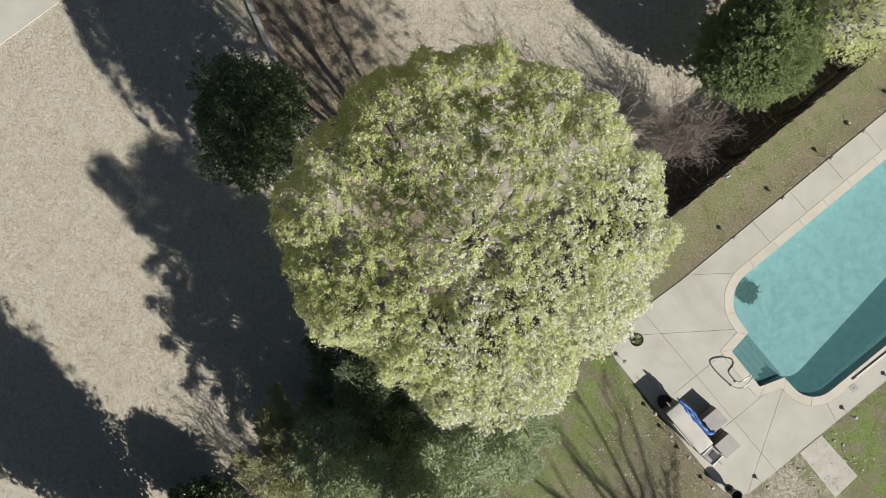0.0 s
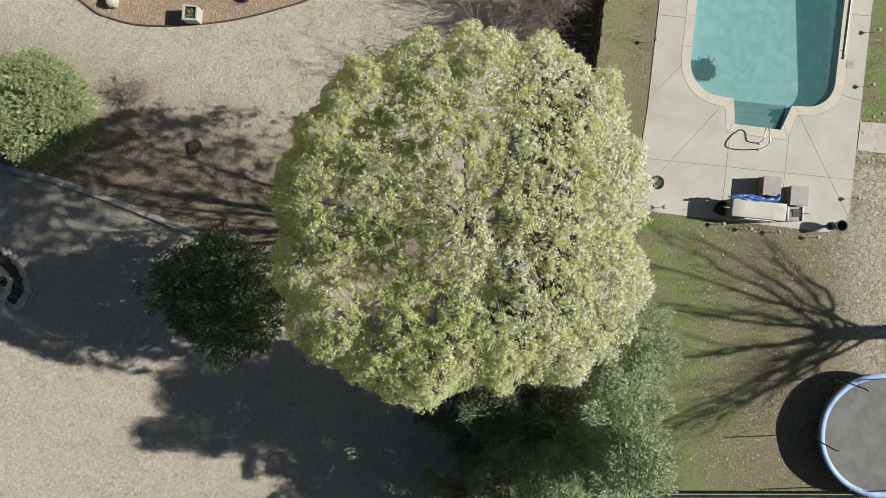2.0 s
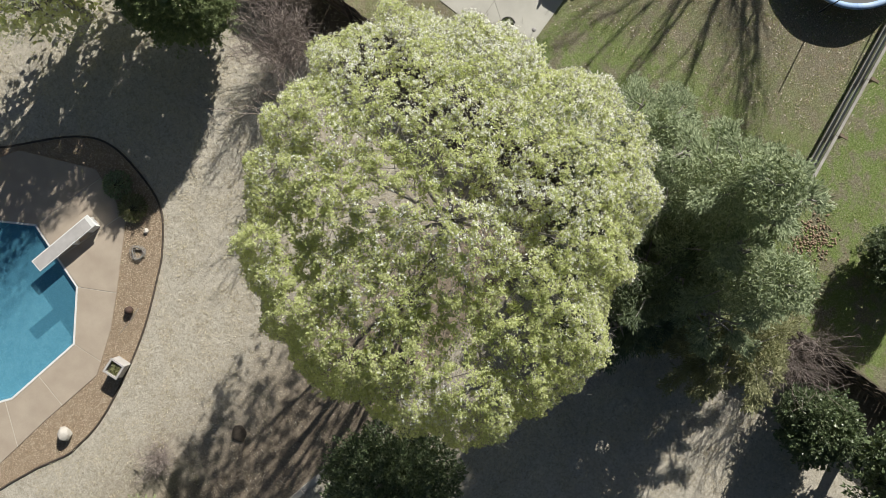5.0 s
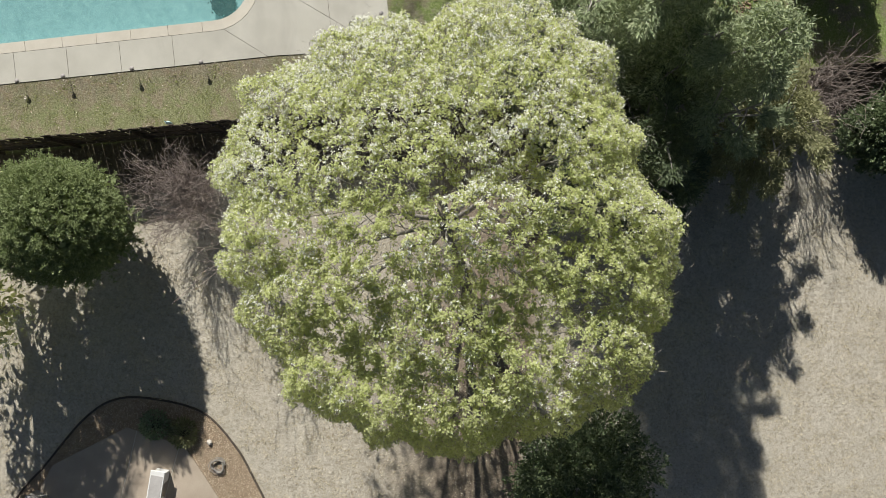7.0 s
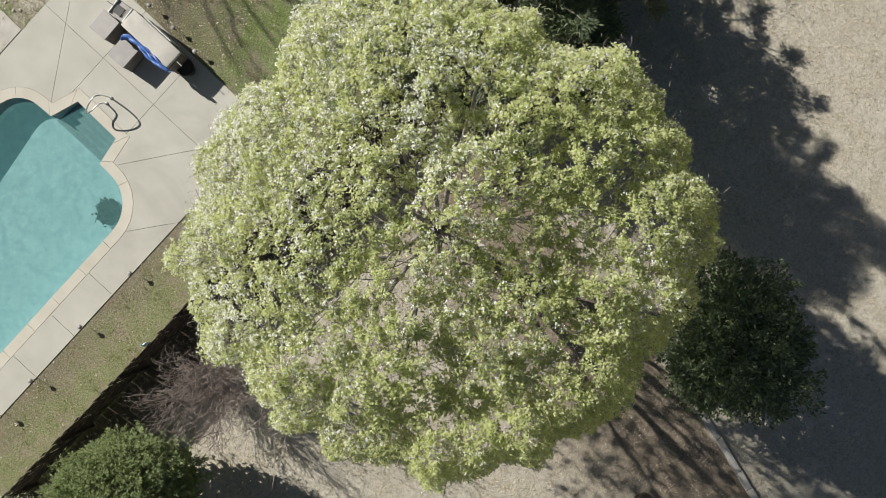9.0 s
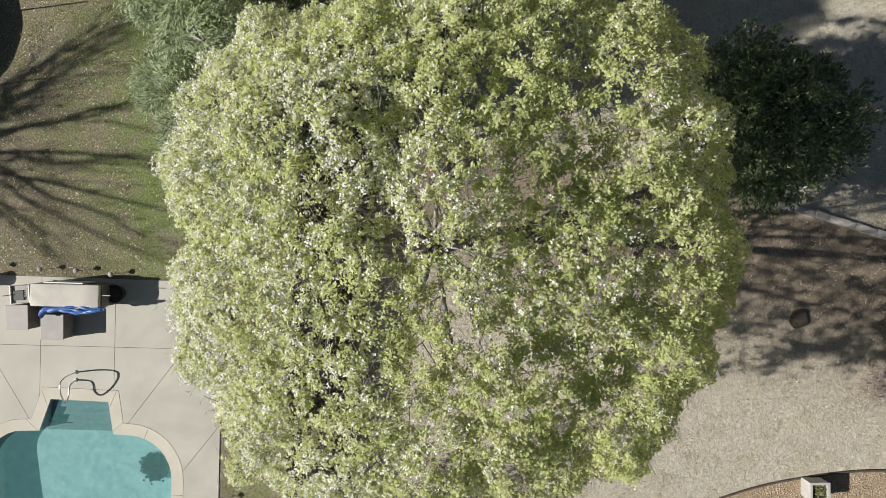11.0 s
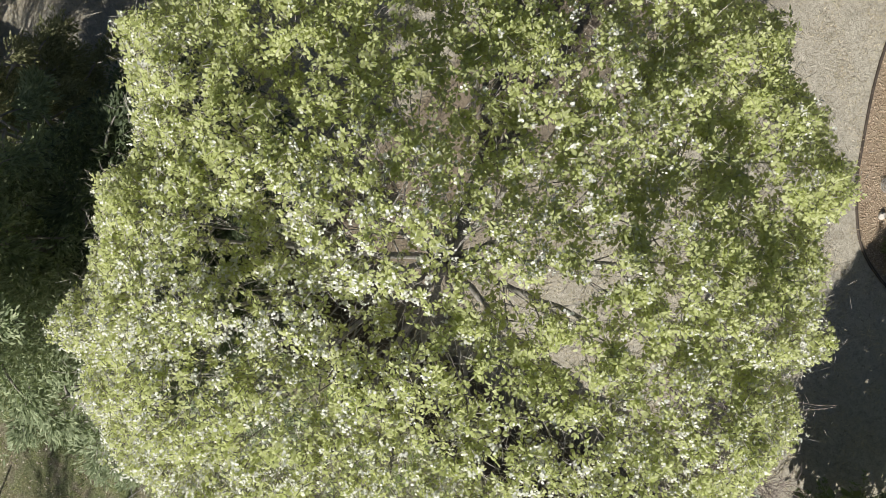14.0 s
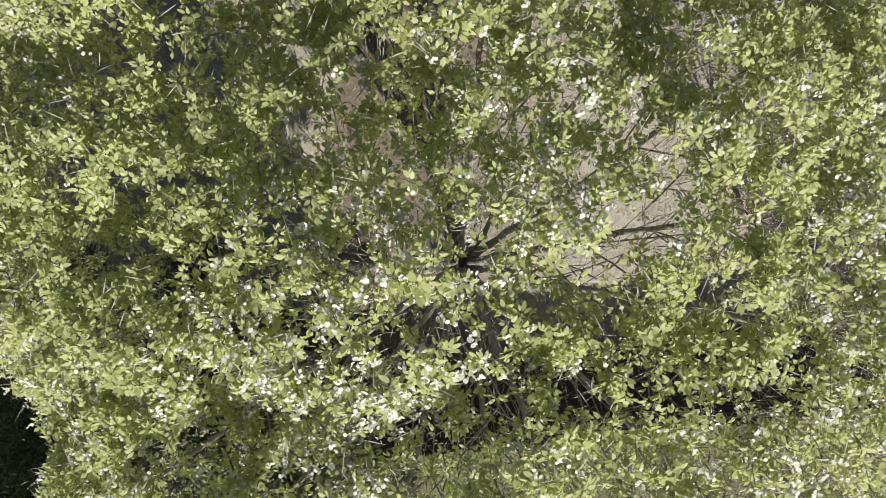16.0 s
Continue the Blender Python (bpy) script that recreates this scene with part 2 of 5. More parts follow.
M_MULCH = surface("brown_mulch", (0.30, 0.225, 0.155), (0.45, 0.36, 0.26), 5, 40, 0.95, 0.8, 0.02)
M_GREY_WHITE = surface("weathered_white_paint", (0.42, 0.40, 0.385), (0.53, 0.51, 0.495), 4, 50, 0.7, 0.2, 0.002)
M_BLACK = surface("black_plastic", (0.018, 0.018, 0.018), (0.04, 0.04, 0.04), 8, 60, 0.5, 0.1, 0.001)
M_METAL = surface("polished_steel", (0.74, 0.74, 0.74), (0.84, 0.84, 0.84), 5, 60, 0.4, 0.02, 0.001, metal=1.0)
M_CREAM = surface("cream_canvas", (0.53, 0.505, 0.455), (0.63, 0.60, 0.545), 2.5, 70, 0.9, 0.3, 0.004)
M_WICKER = surface("grey_wicker", (0.16, 0.14, 0.13), (0.25, 0.225, 0.21), 5, 90, 0.7, 0.6, 0.004)
M_GREY_TOP = surface("grey_tabletop", (0.30, 0.28, 0.27), (0.39, 0.365, 0.35), 2.5, 60, 0.5, 0.1, 0.001)
M_BLUE = surface("bright_blue_vinyl", (0.05, 0.13, 0.42), (0.10, 0.22, 0.60), 4, 40, 0.45, 0.3, 0.004)
M_RIM_BLUE = surface("faded_blue_pad", (0.22, 0.38, 0.66), (0.44, 0.58, 0.78), 2.2, 25, 0.6, 0.3, 0.003, stain=(0.62, 0.72, 0.82))
M_MESH = surface("trampoline_mat", (0.13, 0.13, 0.13), (0.21, 0.21, 0.205), 2, 80, 0.8)
M_RUST = surface("rusty_iron", (0.055, 0.033, 0.026), (0.11, 0.065, 0.048), 9, 60, 0.8, 0.5, 0.003)
M_SOIL = surface("dark_soil", (0.05, 0.04, 0.032), (0.10, 0.08, 0.06), 8, 50, 0.95, 0.7, 0.01)
M_PALE_BLUE = surface("pale_blue_plastic", (0.45, 0.68, 0.74), (0.6, 0.8, 0.85), 8, 60, 0.5)
M_LITTER = foliage("fallen_leaves", (0.30, 0.22, 0.14), (0.55, 0.47, 0.36), (0.80, 0.76, 0.68), 0.8, 0.1, 0.2)
M_BLADES = foliage("grass_blades", (0.11, 0.135, 0.04), (0.22, 0.25, 0.09), (0.38, 0.37, 0.20), 0.7, 0.3, 0.2)
M_STRAW = foliage("straw_blades", (0.36, 0.30, 0.22), (0.52, 0.46, 0.35), (0.68, 0.61, 0.49), 0.8, 0.25, 0.2)


# ---------------------------------------------------------------- mesh tools
def raw_mesh(name, verts, faces, material):
    """A mesh from an array of points and an array of faces that all have the same number of corners."""
    verts, faces = np.asarray(verts, np.float32), np.asarray(faces, np.int32)
    me = bpy.data.meshes.new(name)
    me.vertices.add(len(verts))
    me.vertices.foreach_set("co", verts.ravel())
    me.loops.add(faces.size)
    me.loops.foreach_set("vertex_index", faces.ravel())
    me.polygons.add(len(faces))
    me.polygons.foreach_set("loop_start", np.arange(0, faces.size, faces.shape[1], dtype=np.int32))
    me.update(calc_edges=True)
    me.materials.append(material)
    return me


def thing(name, label, category, at=(0, 0, 0), turn=0.0, group="", kind=""):
    ob = new(name)
    ob.matrix_world = pose(*at, 0, 0, turn)
    ob.empty_display_size = 0.2
    return tagged(ob, label, category, group, kind)


def part(name, bm, material, parent=None, label="", kind="", smooth=False):
    """Links a bmesh, or a finished mesh, as one mesh object under a thing."""
    if isinstance(bm, bmesh.types.BMesh):
        me = bpy.data.meshes.new(name)
        bmesh.ops.recalc_face_normals(bm, faces=bm.faces)
        bm.to_mesh(me)
        bm.free()
        me.materials.append(material)
    else:
        me = bm
    if smooth:
        me.polygons.foreach_set("use_smooth", [True] * len(me.polygons))
    ob = new(name, me)
    ob.parent = parent
    return tagged(ob, label, "", "", kind)


def box(bm, x0, y0, z0, x1, y1, z1, bevel=0.0, m=None):
    r = bmesh.ops.create_cube(bm, size=1.0)["verts"]
    for v in r:
        v.co = Vector((x0 + (v.co.x + 0.5) * (x1 - x0), y0 + (v.co.y + 0.5) * (y1 - y0), z0 + (v.co.z + 0.5) * (z1 - z0)))
    if bevel:
        es = {e for v in r for e in v.link_edges}
        out = bmesh.ops.bevel(bm, geom=list(es), offset=bevel, segments=2, affect="EDGES", profile=0.5)
        r = list({v for f in out["faces"] for v in f.verts} | {v for v in r if v.is_valid})
    if m is not None:
        bmesh.ops.transform(bm, matrix=m, verts=[v for v in r if v.is_valid])
    return bm


def boxed(*a, **k):
    return box(bmesh.new(), *a, **k)


def lathe(profile, sides=20):
    """A turned body from (radius, height) pairs."""
    bm = bmesh.new()
    rings = []
    for r, z in profile:
        rings.append([bm.verts.new((r * math.cos(2 * math.pi * k / sides), r * math.sin(2 * math.pi * k / sides), z)) for k in range(sides)])
    for a, b in zip(rings, rings[1:]):
        for k in range(sides):
            bm.faces.new((a[k], a[(k + 1) % sides], b[(k + 1) % sides], b[k]))
    bm.faces.new(rings[0][::-1])
    bm.faces.new(rings[-1])
    return bm


def tube_arrays(lines, sides):
    """Points and quads of tubes along lines of (point, radius)."""
    vs, fs, base = [], [], 0
    ang = np.arange(sides) * 2 * math.pi / sides
    ca, sa = np.cos(ang)[:, None], np.sin(ang)[:, None]
    for pts, rad in lines:
        pts = np.asarray(pts, float)
        d = np.gradient(pts, axis=0)
        d /= np.linalg.norm(d, axis=1, keepdims=True) + 1e-9
        ref = np.where(np.abs(d[:, 2:3]) > 0.9, np.array([[1.0, 0, 0]]), np.array([[0, 0, 1.0]]))
        a = np.cross(d, ref)
        a /= np.linalg.norm(a, axis=1, keepdims=True) + 1e-9
        b = np.cross(d, a)
        n = len(pts)
        ring = pts[:, None] + (ca[None] * a[:, None] + sa[None] * b[:, None]) * np.asarray(rad)[:, None, None]
        vs.append(ring.reshape(-1, 3))
        i = base + np.arange((n - 1) * sides)
        k = np.arange((n - 1) * sides) % sides
        nxt = i - k + (k + 1) % sides
        fs.append(np.stack([i, nxt, nxt + sides, i + sides], 1))
        base += n * sides
    return np.concatenate(vs), np.concatenate(fs)


def tubes(name, lines, sides, material):
    return raw_mesh(name, *tube_arrays(lines, sides), material)


def curve_pts(a, c, b, n):
    s = np.linspace(0, 1, n)[:, None]
    return (1 - s) ** 2 * np.asarray(a) + 2 * s * (1 - s) * np.asarray(c) + s**2 * np.asarray(b)


def leaf_mesh(name, at, way, up, length, width, material, fold=0.18, droop=0.1):
    """One folded, pointed leaf of two quads for each place: it starts there and goes the given way."""
    at, way, up = (np.asarray(v, float) for v in (at, way, up))
    way = way / (np.linalg.norm(way, axis=1, keepdims=True) + 1e-9)
    side = np.cross(way, up)
    side /= np.linalg.norm(side, axis=1, keepdims=True) + 1e-9
    nrm = np.cross(side, way)
    n = len(at)
    l, w = np.broadcast_to(length, n)[:, None], np.broadcast_to(width, n)[:, None]
    mid = at + way * l * 0.5 - nrm * w * fold
    tip = at + way * l - nrm * l * droop
    lf = at + way * l * 0.46 - side * w * 0.5 + nrm * w * fold
    rt = at + way * l * 0.46 + side * w * 0.5 + nrm * w * fold
    v = np.stack([at, lf, mid, rt, tip], 1).reshape(-1, 3)
    o = np.arange(n)[:, None] * 5
    f = np.concatenate([o + [[0, 2, 4, 1]], o + [[0, 3, 4, 2]]], 0)
    return raw_mesh(name, v, f, material)


def oval_mesh(name, at, way, up, length, width, material, droop=0.15):
    """Broad leaves of one six-cornered, cupped face each."""
    at, way, up = (np.asarray(v, float) for v in (at, way, up))
    way = way / (np.linalg.norm(way, axis=1, keepdims=True) + 1e-9)
    side = np.cross(way, up)
    side /= np.linalg.norm(side, axis=1, keepdims=True) + 1e-9
    nrm = np.cross(side, way)
    n = len(at)
    l, w = np.broadcast_to(length, n)[:, None], np.broadcast_to(width, n)[:, None]
    rows = [at]
    for f, g, sgn in ((0.28, 0.46, -1), (0.68, 0.40, -1), (1.0, 0.0, 0), (0.68, 0.40, 1), (0.28, 0.46, 1)):
        rows.append(at + way * l * f + side * w * g * sgn + nrm * w * (0.16 * abs(sgn)) - nrm * l * droop * f * f)
    return raw_mesh(name, np.stack(rows, 1).reshape(-1, 3), np.arange(n * 6).reshape(-1, 6), material)


def kite_mesh(name, at, way, up, length, width, material, droop=0.12):
    """Plainer leaves of one bent quad, for crowns that stay further off."""
    at, way, up = (np.asarray(v, float) for v in (at, way, up))
    way = way / (np.linalg.norm(way, axis=1, keepdims=True) + 1e-9)
    side = np.cross(way, up)
    side /= np.linalg.norm(side, axis=1, keepdims=True) + 1e-9
    nrm = np.cross(side, way)
    n = len(at)
    l, w = np.broadcast_to(length, n)[:, None], np.broadcast_to(width, n)[:, None]
    v = np.stack([at, at + way * l * 0.5 - side * w * 0.5, at + way * l - nrm * l * droop, at + way * l * 0.5 + side * w * 0.5], 1).reshape(-1, 3)
    return raw_mesh(name, v, np.arange(n * 4).reshape(-1, 4), material)


def sphere_ways(rng, n):
    v = rng.normal(size=(n, 3))
    return v / np.linalg.norm(v, axis=1, keepdims=True)


def outline_arc(cx, cy, r, a0, a1, n):
    return [(cx + r * math.cos(radians(a0 + (a1 - a0) * k / n)), cy + r * math.sin(radians(a0 + (a1 - a0) * k / n))) for k in range(n + 1)]


def smooth_loop(pts, n=6, closed=True):
    """A smooth curve through a few corner points (Catmull-Rom)."""
    out, m = [], len(pts)
    for i in range(m if closed else m - 1):
        p = [Vector(pts[(i + k) % m] if closed else pts[min(max(i + k, 0), m - 1)]) for k in (-1, 0, 1, 2)]
        for s in (k / n for k in range(n)):
            q = 0.5 * (2 * p[1] + (p[2] - p[0]) * s + (2 * p[0] - 5 * p[1] + 4 * p[2] - p[3]) * s * s + (3 * p[1] - p[0] - 3 * p[2] + p[3]) * s**3)
            out.append((q.x, q.y))
    if not closed:
        out.append(tuple(pts[-1]))
    return out


def offset_loop(pts, d):
    """A closed outline moved outwards by d."""
    n, out = len(pts), []
    area = sum(pts[i][0] * pts[(i + 1) % n][1] - pts[(i + 1) % n][0] * pts[i][1] for i in range(n))
    s = 1 if area > 0 else -1
    for i in range(n):
        a, b, c = Vector(pts[i - 1]), Vector(pts[i]), Vector(pts[(i + 1) % n])
        d1, d2 = (b - a).normalized(), (c - b).normalized()
        n1, n2 = Vector((d1.y, -d1.x)) * s, Vector((d2.y, -d2.x)) * s
        k = n1 + n2
        k = k / max(k.length_squared / 2, 0.5) if k.length > 1e-6 else n1
        out.append(tuple(b + k * d))
    return out


def sheet(loops, z=0.0):
    """A flat sheet inside the first outline and outside the others."""
    bm = bmesh.new()
    es = []
    for loop in loops:
        vs = [bm.verts.new((x, y, z)) for x, y in loop]
        es += [bm.edges.new((vs[i], vs[(i + 1) % len(vs)])) for i in range(len(vs))]
    bmesh.ops.triangle_fill(bm, use_beauty=True, use_dissolve=False, edges=es)
    return bm


def slabs(parent, name, loops, joints, z, thick, material, gap=0.012):
    """Cuts a sheet along joints ((x, y), (dx, dy), where), leaves a gap at each, and makes every piece a slab of its own."""
    bm = sheet(loops, 0.0)
    cuts = []
    for (x, y), (dx, dy), where in joints:
        nrm = Vector((-dy, dx, 0)).normalized()
        for s in (-gap / 2, gap / 2):
            bmesh.ops.bisect_plane(bm, geom=bm.verts[:] + bm.edges[:] + bm.faces[:], plane_co=Vector((x, y, 0)) + nrm * s, plane_no=nrm, dist=1e-5)
        cuts.append((Vector((x, y, 0)), nrm, where))
    cells = {}
    for f in bm.faces:
        c = f.calc_center_median()
        key, drop = [], False
        for co, nrm, where in cuts:
            if where is None or where(c.x, c.y):
                d = (c - co).dot(nrm)
                drop |= abs(d) < gap * 0.49
                key.append(d > 0)
            else:
                key.append(None)
        if not drop:
            cells.setdefault(tuple(key), []).append([tuple(v.co) for v in f.verts])
    bm.free()
    for faces in cells.values():
        b = bmesh.new()
        for f in faces:
            b.faces.new([b.verts.new(p) for p in f])
        bmesh.ops.remove_doubles(b, verts=b.verts[:], dist=1e-4)
        bmesh.ops.recalc_face_normals(b, faces=b.faces)
        for f in b.faces:
            if f.normal.z < 0:
                f.normal_flip()
        bmesh.ops.dissolve_limit(b, angle_limit=0.01, verts=b.verts[:], edges=b.edges[:])
        top = b.faces[:]
        r = bmesh.ops.extrude_face_region(b, geom=top)
        bmesh.ops.translate(b, verts=[g for g in r["geom"] if isinstance(g, bmesh.types.BMVert)], vec=(0, 0, thick))
        bmesh.ops.translate(b, verts=b.verts[:], vec=(0, 0, z - thick))
        part(name, b, material, parent)


# ---------------------------------------------------------------- outlines of the plan
TURN = 40.0                                    # the east pool and its fence stand at this angle
UX, UY = math.cos(radians(TURN)), math.sin(radians(TURN))


def uv(u, v):
    """From the east pool's own axes (along, across) to the plan."""
    return (UX * u + UY * v, UY * u - UX * v)


POOL_E = ([(16.2, 7.5)] + outline_arc(7.2, 8.75, 1.25, -90, -180, 8)
          + [(5.93, 9.15), (5.04, 9.30), (5.0, 10.95), (5.88, 11.25)]
          + outline_arc(6.85, 11.72, 0.95, 180, 90, 7) + [(16.2, 12.67)])
POOL_E_WORLD = [uv(*p) for p in POOL_E]
POOL_N = [(4.75, 15.17), (4.16, 13.64), (1.80, 12.83), (-0.02, 13.44), (-1.25, 15.95), (-1.3, 21.0), (3.0, 21.6), (4.3, 17.6)]
POOL_W = [(-14.02, 10.75), (-14.3, 10.15), (-14.9, 9.8), (-19.5, 11.5), (-20.5, 15.0), (-16.0, 16.5), (-14.15, 11.4)]
POOL_W = smooth_loop(POOL_W, 5)

ground = new("ground", bpy.data.meshes.new("ground"))
bm = sheet([[(-400, -400), (400, -400), (400, 400), (-400, 400)], offset_loop(POOL_E_WORLD, 0.02), offset_loop(POOL_N, 0.02), offset_loop(POOL_W, 0.02)])
for f in bm.faces:
    if f.normal.z < 0:
        f.normal_flip()
bm.to_mesh(ground.data)
bm.free()
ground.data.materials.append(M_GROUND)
tagged(ground, "dormant tan lawn, greener and barer beyond the fence", "ground", kind="structure")


# ---------------------------------------------------------------- pools
def pool_shell(parent, loop, depth, material, deep=0.0):
    """Walls and floor of a pool; the floor may slope down along the east pool's axis."""
    inner = offset_loop(loop, -0.04)
    bm = bmesh.new()
    top = [bm.verts.new((x, y, 0.0)) for x, y in loop]
    low = [bm.verts.new((x, y, -depth - deep * (x * UX + y * UY - 6.0))) for x, y in inner]
    for i in range(len(loop)):
        j = (i + 1) % len(loop)
        bm.faces.new((top[i], top[j], low[j], low[i]))
    bm.faces.new(low)
    return part("shell", bm, material, parent)


def water(parent, loop, z, material):
    b = sheet([offset_loop(loop, -0.002)], z)
    return part("water", b, material, parent)


east = thing("swimming_pool", "turquoise rounded swimming pool set in a concrete deck", "pool", (0, 0, 0), 0, kind="")
pool_shell(east, POOL_E_WORLD, 0.58, M_GREEN_PLASTER, 0.07)
water(east, POOL_E_WORLD, -0.10, M_WATER_GREEN)
for k in range(4):
    bm = bmesh.new()
    u0, u1 = 5.03 + 0.24 * k, 5.27 + 0.24 * k
    w = 0.08 * k
    pts = [uv(u0, 9.32 - w * 0.2), uv(u1, 9.30 - w * 0.2), uv(u1, 11.0 + w), uv(u0, 10.96 + w)]
    lo = [bm.verts.new((x, y, -0.535)) for x, y in pts]
    hi = [bm.verts.new((x, y, -0.16 - 0.09 * k)) for x, y in pts]
    bm.faces.new(hi)
    for i in range(4):
        bm.faces.new((lo[i], lo[(i + 1) % 4], hi[(i + 1) % 4], hi[i]))
    step = part("step", bm, M_STEP, east)
    bm = bmesh.new()
    a, b = Vector(pts[1]), Vector(pts[2])
    back = Vector(uv(-0.09, 0.0))
    bm.faces.new([bm.verts.new((*q, -0.154 - 0.09 * k)) for q in (a, b, b + back, a + back)])
    part("tile_edge", bm, M_TILE, step, "grey tile edge")

north = thing("swimming_pool", "blue octagonal pool with a white rim", "pool")
pool_shell(north, POOL_N, 1.35, M_BLUE_LINER)
water(north, POOL_N, -0.10, M_WATER_BLUE)
part("rim", sheet([offset_loop(POOL_N, 0.05), offset_loop(POOL_N, -0.015)], 0.045), M_WHITE, north, "white coping rim")
west = thing("swimming_pool", "pale blue pool with curved ends", "pool")
pool_shell(west, POOL_W, 1.2, M_PALE_LINER)
water(west, POOL_W, -0.08, M_WATER_PALE)
part("rim", sheet([offset_loop(POOL_W, 0.09), offset_loop(POOL_W, -0.02)], 0.046), M_COPING, west, "pale coping rim")


# ---------------------------------------------------------------- decks
def bed_under(parent, loops, z, material=None):
    part("joint_bed", sheet(loops, z), material or M_JOINT, parent)


COPE_E = offset_loop(POOL_E, 0.30)
DECK_E = ([(17.5, 6.25), (5.3, 6.22)] + [(3.4, 6.12)] + outline_arc(2.55, 6.95, 0.85, -90, -180, 6)
          + [(1.68, 8.0), (1.64, 12.3)] + outline_arc(2.5, 12.75, 0.88, 180, 90, 6) + [(5.8, 13.62), (17.5, 13.6)])
deck_e = tagged(new("pavement_pool_deck"), "pale concrete pool deck cut by control joints", "pool deck", kind="structure")
to_plan = Matrix(((UX, UY, 0, 0), (UY, -UX, 0, 0), (0, 0, 1, 0), (0, 0, 0, 1)))


def flip_uv(loop):
    return [uv(*p) for p in loop]


def joint(u0, v0, u1, v1, where=None):
    """A joint between two places in the pool's axes; where tests plan places turned back into those axes."""
    a, b = Vector(uv(u0, v0)), Vector(uv(u1, v1))

    def test(x, y):
        u, v = UX * x + UY * y, UY * x - UX * y
        return where(u, v)
    return (tuple(a), tuple(b - a), test if where else None)


deck_joints = [
    joint(3.55, 6, 3.55, 14, lambda u, v: u < 5.9 and not (v < 8.7 and u > 5.3)),
    joint(1, 9.18, 5, 9.18, lambda u, v: u < 5.0 and 8.2 < v < 10.2),
    joint(1, 11.24, 5, 11.24, lambda u, v: u < 5.0 and 10.2 < v < 12.0),
    joint(5.75, 8.85, 2.3, 6.3, lambda u, v: v < 8.95 and 2.2 < u < 6.0),
    joint(5.7, 11.45, 2.4, 13.5, lambda u, v: v > 11.3 and 2.2 < u < 5.9),
    joint(6.9, 7.2, 5.6, 6.2, lambda u, v: v < 7.6 and u > 5.4),
    joint(6.5, 12.75, 6.3, 13.7, lambda u, v: v > 12.5 and u > 5.5),
] + [joint(u, 6, u, 7.4, lambda u_, v: v < 7.6 and u_ > 7.2) for u in (8.6, 10.3, 12.0, 13.7, 15.4)] \
  + [joint(u, 12.6, u, 14, lambda u_, v: v > 12.5 and u_ > 7.2) for u in (9.3, 12.2, 15.0)]
bed_under(deck_e, [flip_uv(DECK_E), flip_uv(POOL_E)], 0.008)
slabs(deck_e, "slab", [flip_uv(DECK_E), flip_uv(COPE_E)], deck_joints, 0.022, 0.018, M_DECK)
cope_joints = [joint(u, 6, u, 7.6, lambda u_, v: v < 8 and u_ > 6.8) for u in (7.6, 8.7, 9.9, 11.0, 12.1, 13.3, 14.4, 15.5)] \
    + [joint(u, 12.5, u, 14, lambda u_, v: v > 12.3 and u_ > 7) for u in (8.0, 9.6, 11.2, 12.8, 14.4)] \
    + [joint(6.3, 8.4, 5.5, 8.1, lambda u, v: v < 8.9 and u < 7), joint(5.9, 9.2, 5.4, 8.7, lambda u, v: 8.5 < v < 9.6),
       joint(5.0, 9.2, 4.5, 9.0, lambda u, v: 8.7 < v < 10 and u < 5.3), joint(5.0, 11.1, 4.5, 11.3, lambda u, v: 10.4 < v < 11.6 and u < 5.3),
       joint(5.9, 11.3, 5.4, 11.8, lambda u, v: 10.9 < v < 12.0 and u > 5.3), joint(6.3, 12.3, 5.9, 12.7, lambda u, v: v > 11.9 and u < 7)]
slabs(deck_e, "coping_slab", [flip_uv(offset_loop(POOL_E, 0.292)), flip_uv(offset_loop(POOL_E, -0.03))], cope_joints, 0.028, 0.024, M_COPING, 0.009)

path_e = tagged(new("pavement_step_path"), "short concrete path beside the pool deck", "path", kind="structure")
slabs(path_e, "slab", [flip_uv([(4.6, 13.66), (5.6, 13.66), (5.65, 15.6), (4.55, 15.7)])], [], 0.02, 0.018, M_STONE)

DECK_N = [(6.5, 15.9), (6.75, 13.5), (5.45, 11.15), (3.6, 10.6), (1.2, 11.6), (0.1, 12.1), (-1.25, 12.95), (-2.3, 15.1), (-3.6, 17.5), (-3.4, 23.0), (5.5, 23.0)]
deck_n = tagged(new("pavement_tan_deck"), "tan concrete deck round the octagonal pool", "pool deck", kind="structure")
bed_under(deck_n, [DECK_N, offset_loop(POOL_N, 0.05)], 0.030, M_COPING)


def near(x0, y0, r):
    return lambda x, y: (x - x0) ** 2 + (y - y0) ** 2 < r * r


slabs(deck_n, "slab", [DECK_N, offset_loop(POOL_N, 0.062)],
      [((1.80, 12.83), (-0.55, -1.25), near(1.5, 12.1, 1.3)), ((4.16, 13.64), (0.9, -2.4), near(4.7, 12.2, 1.7)), ((-0.02, 13.44), (-0.9, -0.8), near(-0.6, 12.9, 1.1)),
       ((-0.7, 14.9), (-1.6, -0.7), near(-1.5, 14.5, 1.3)), ((2.9, 13.2), (0.8, -2.4), near(3.3, 12.0, 1.4)), ((4.75, 15.17), (1.9, 0.4), near(5.7, 15.3, 1.3)),
       ((-1.2, 16.2), (-2.2, 0.0), near(-2.3, 16.2, 1.3))], 0.04, 0.035, M_TAN_DECK, 0.03)
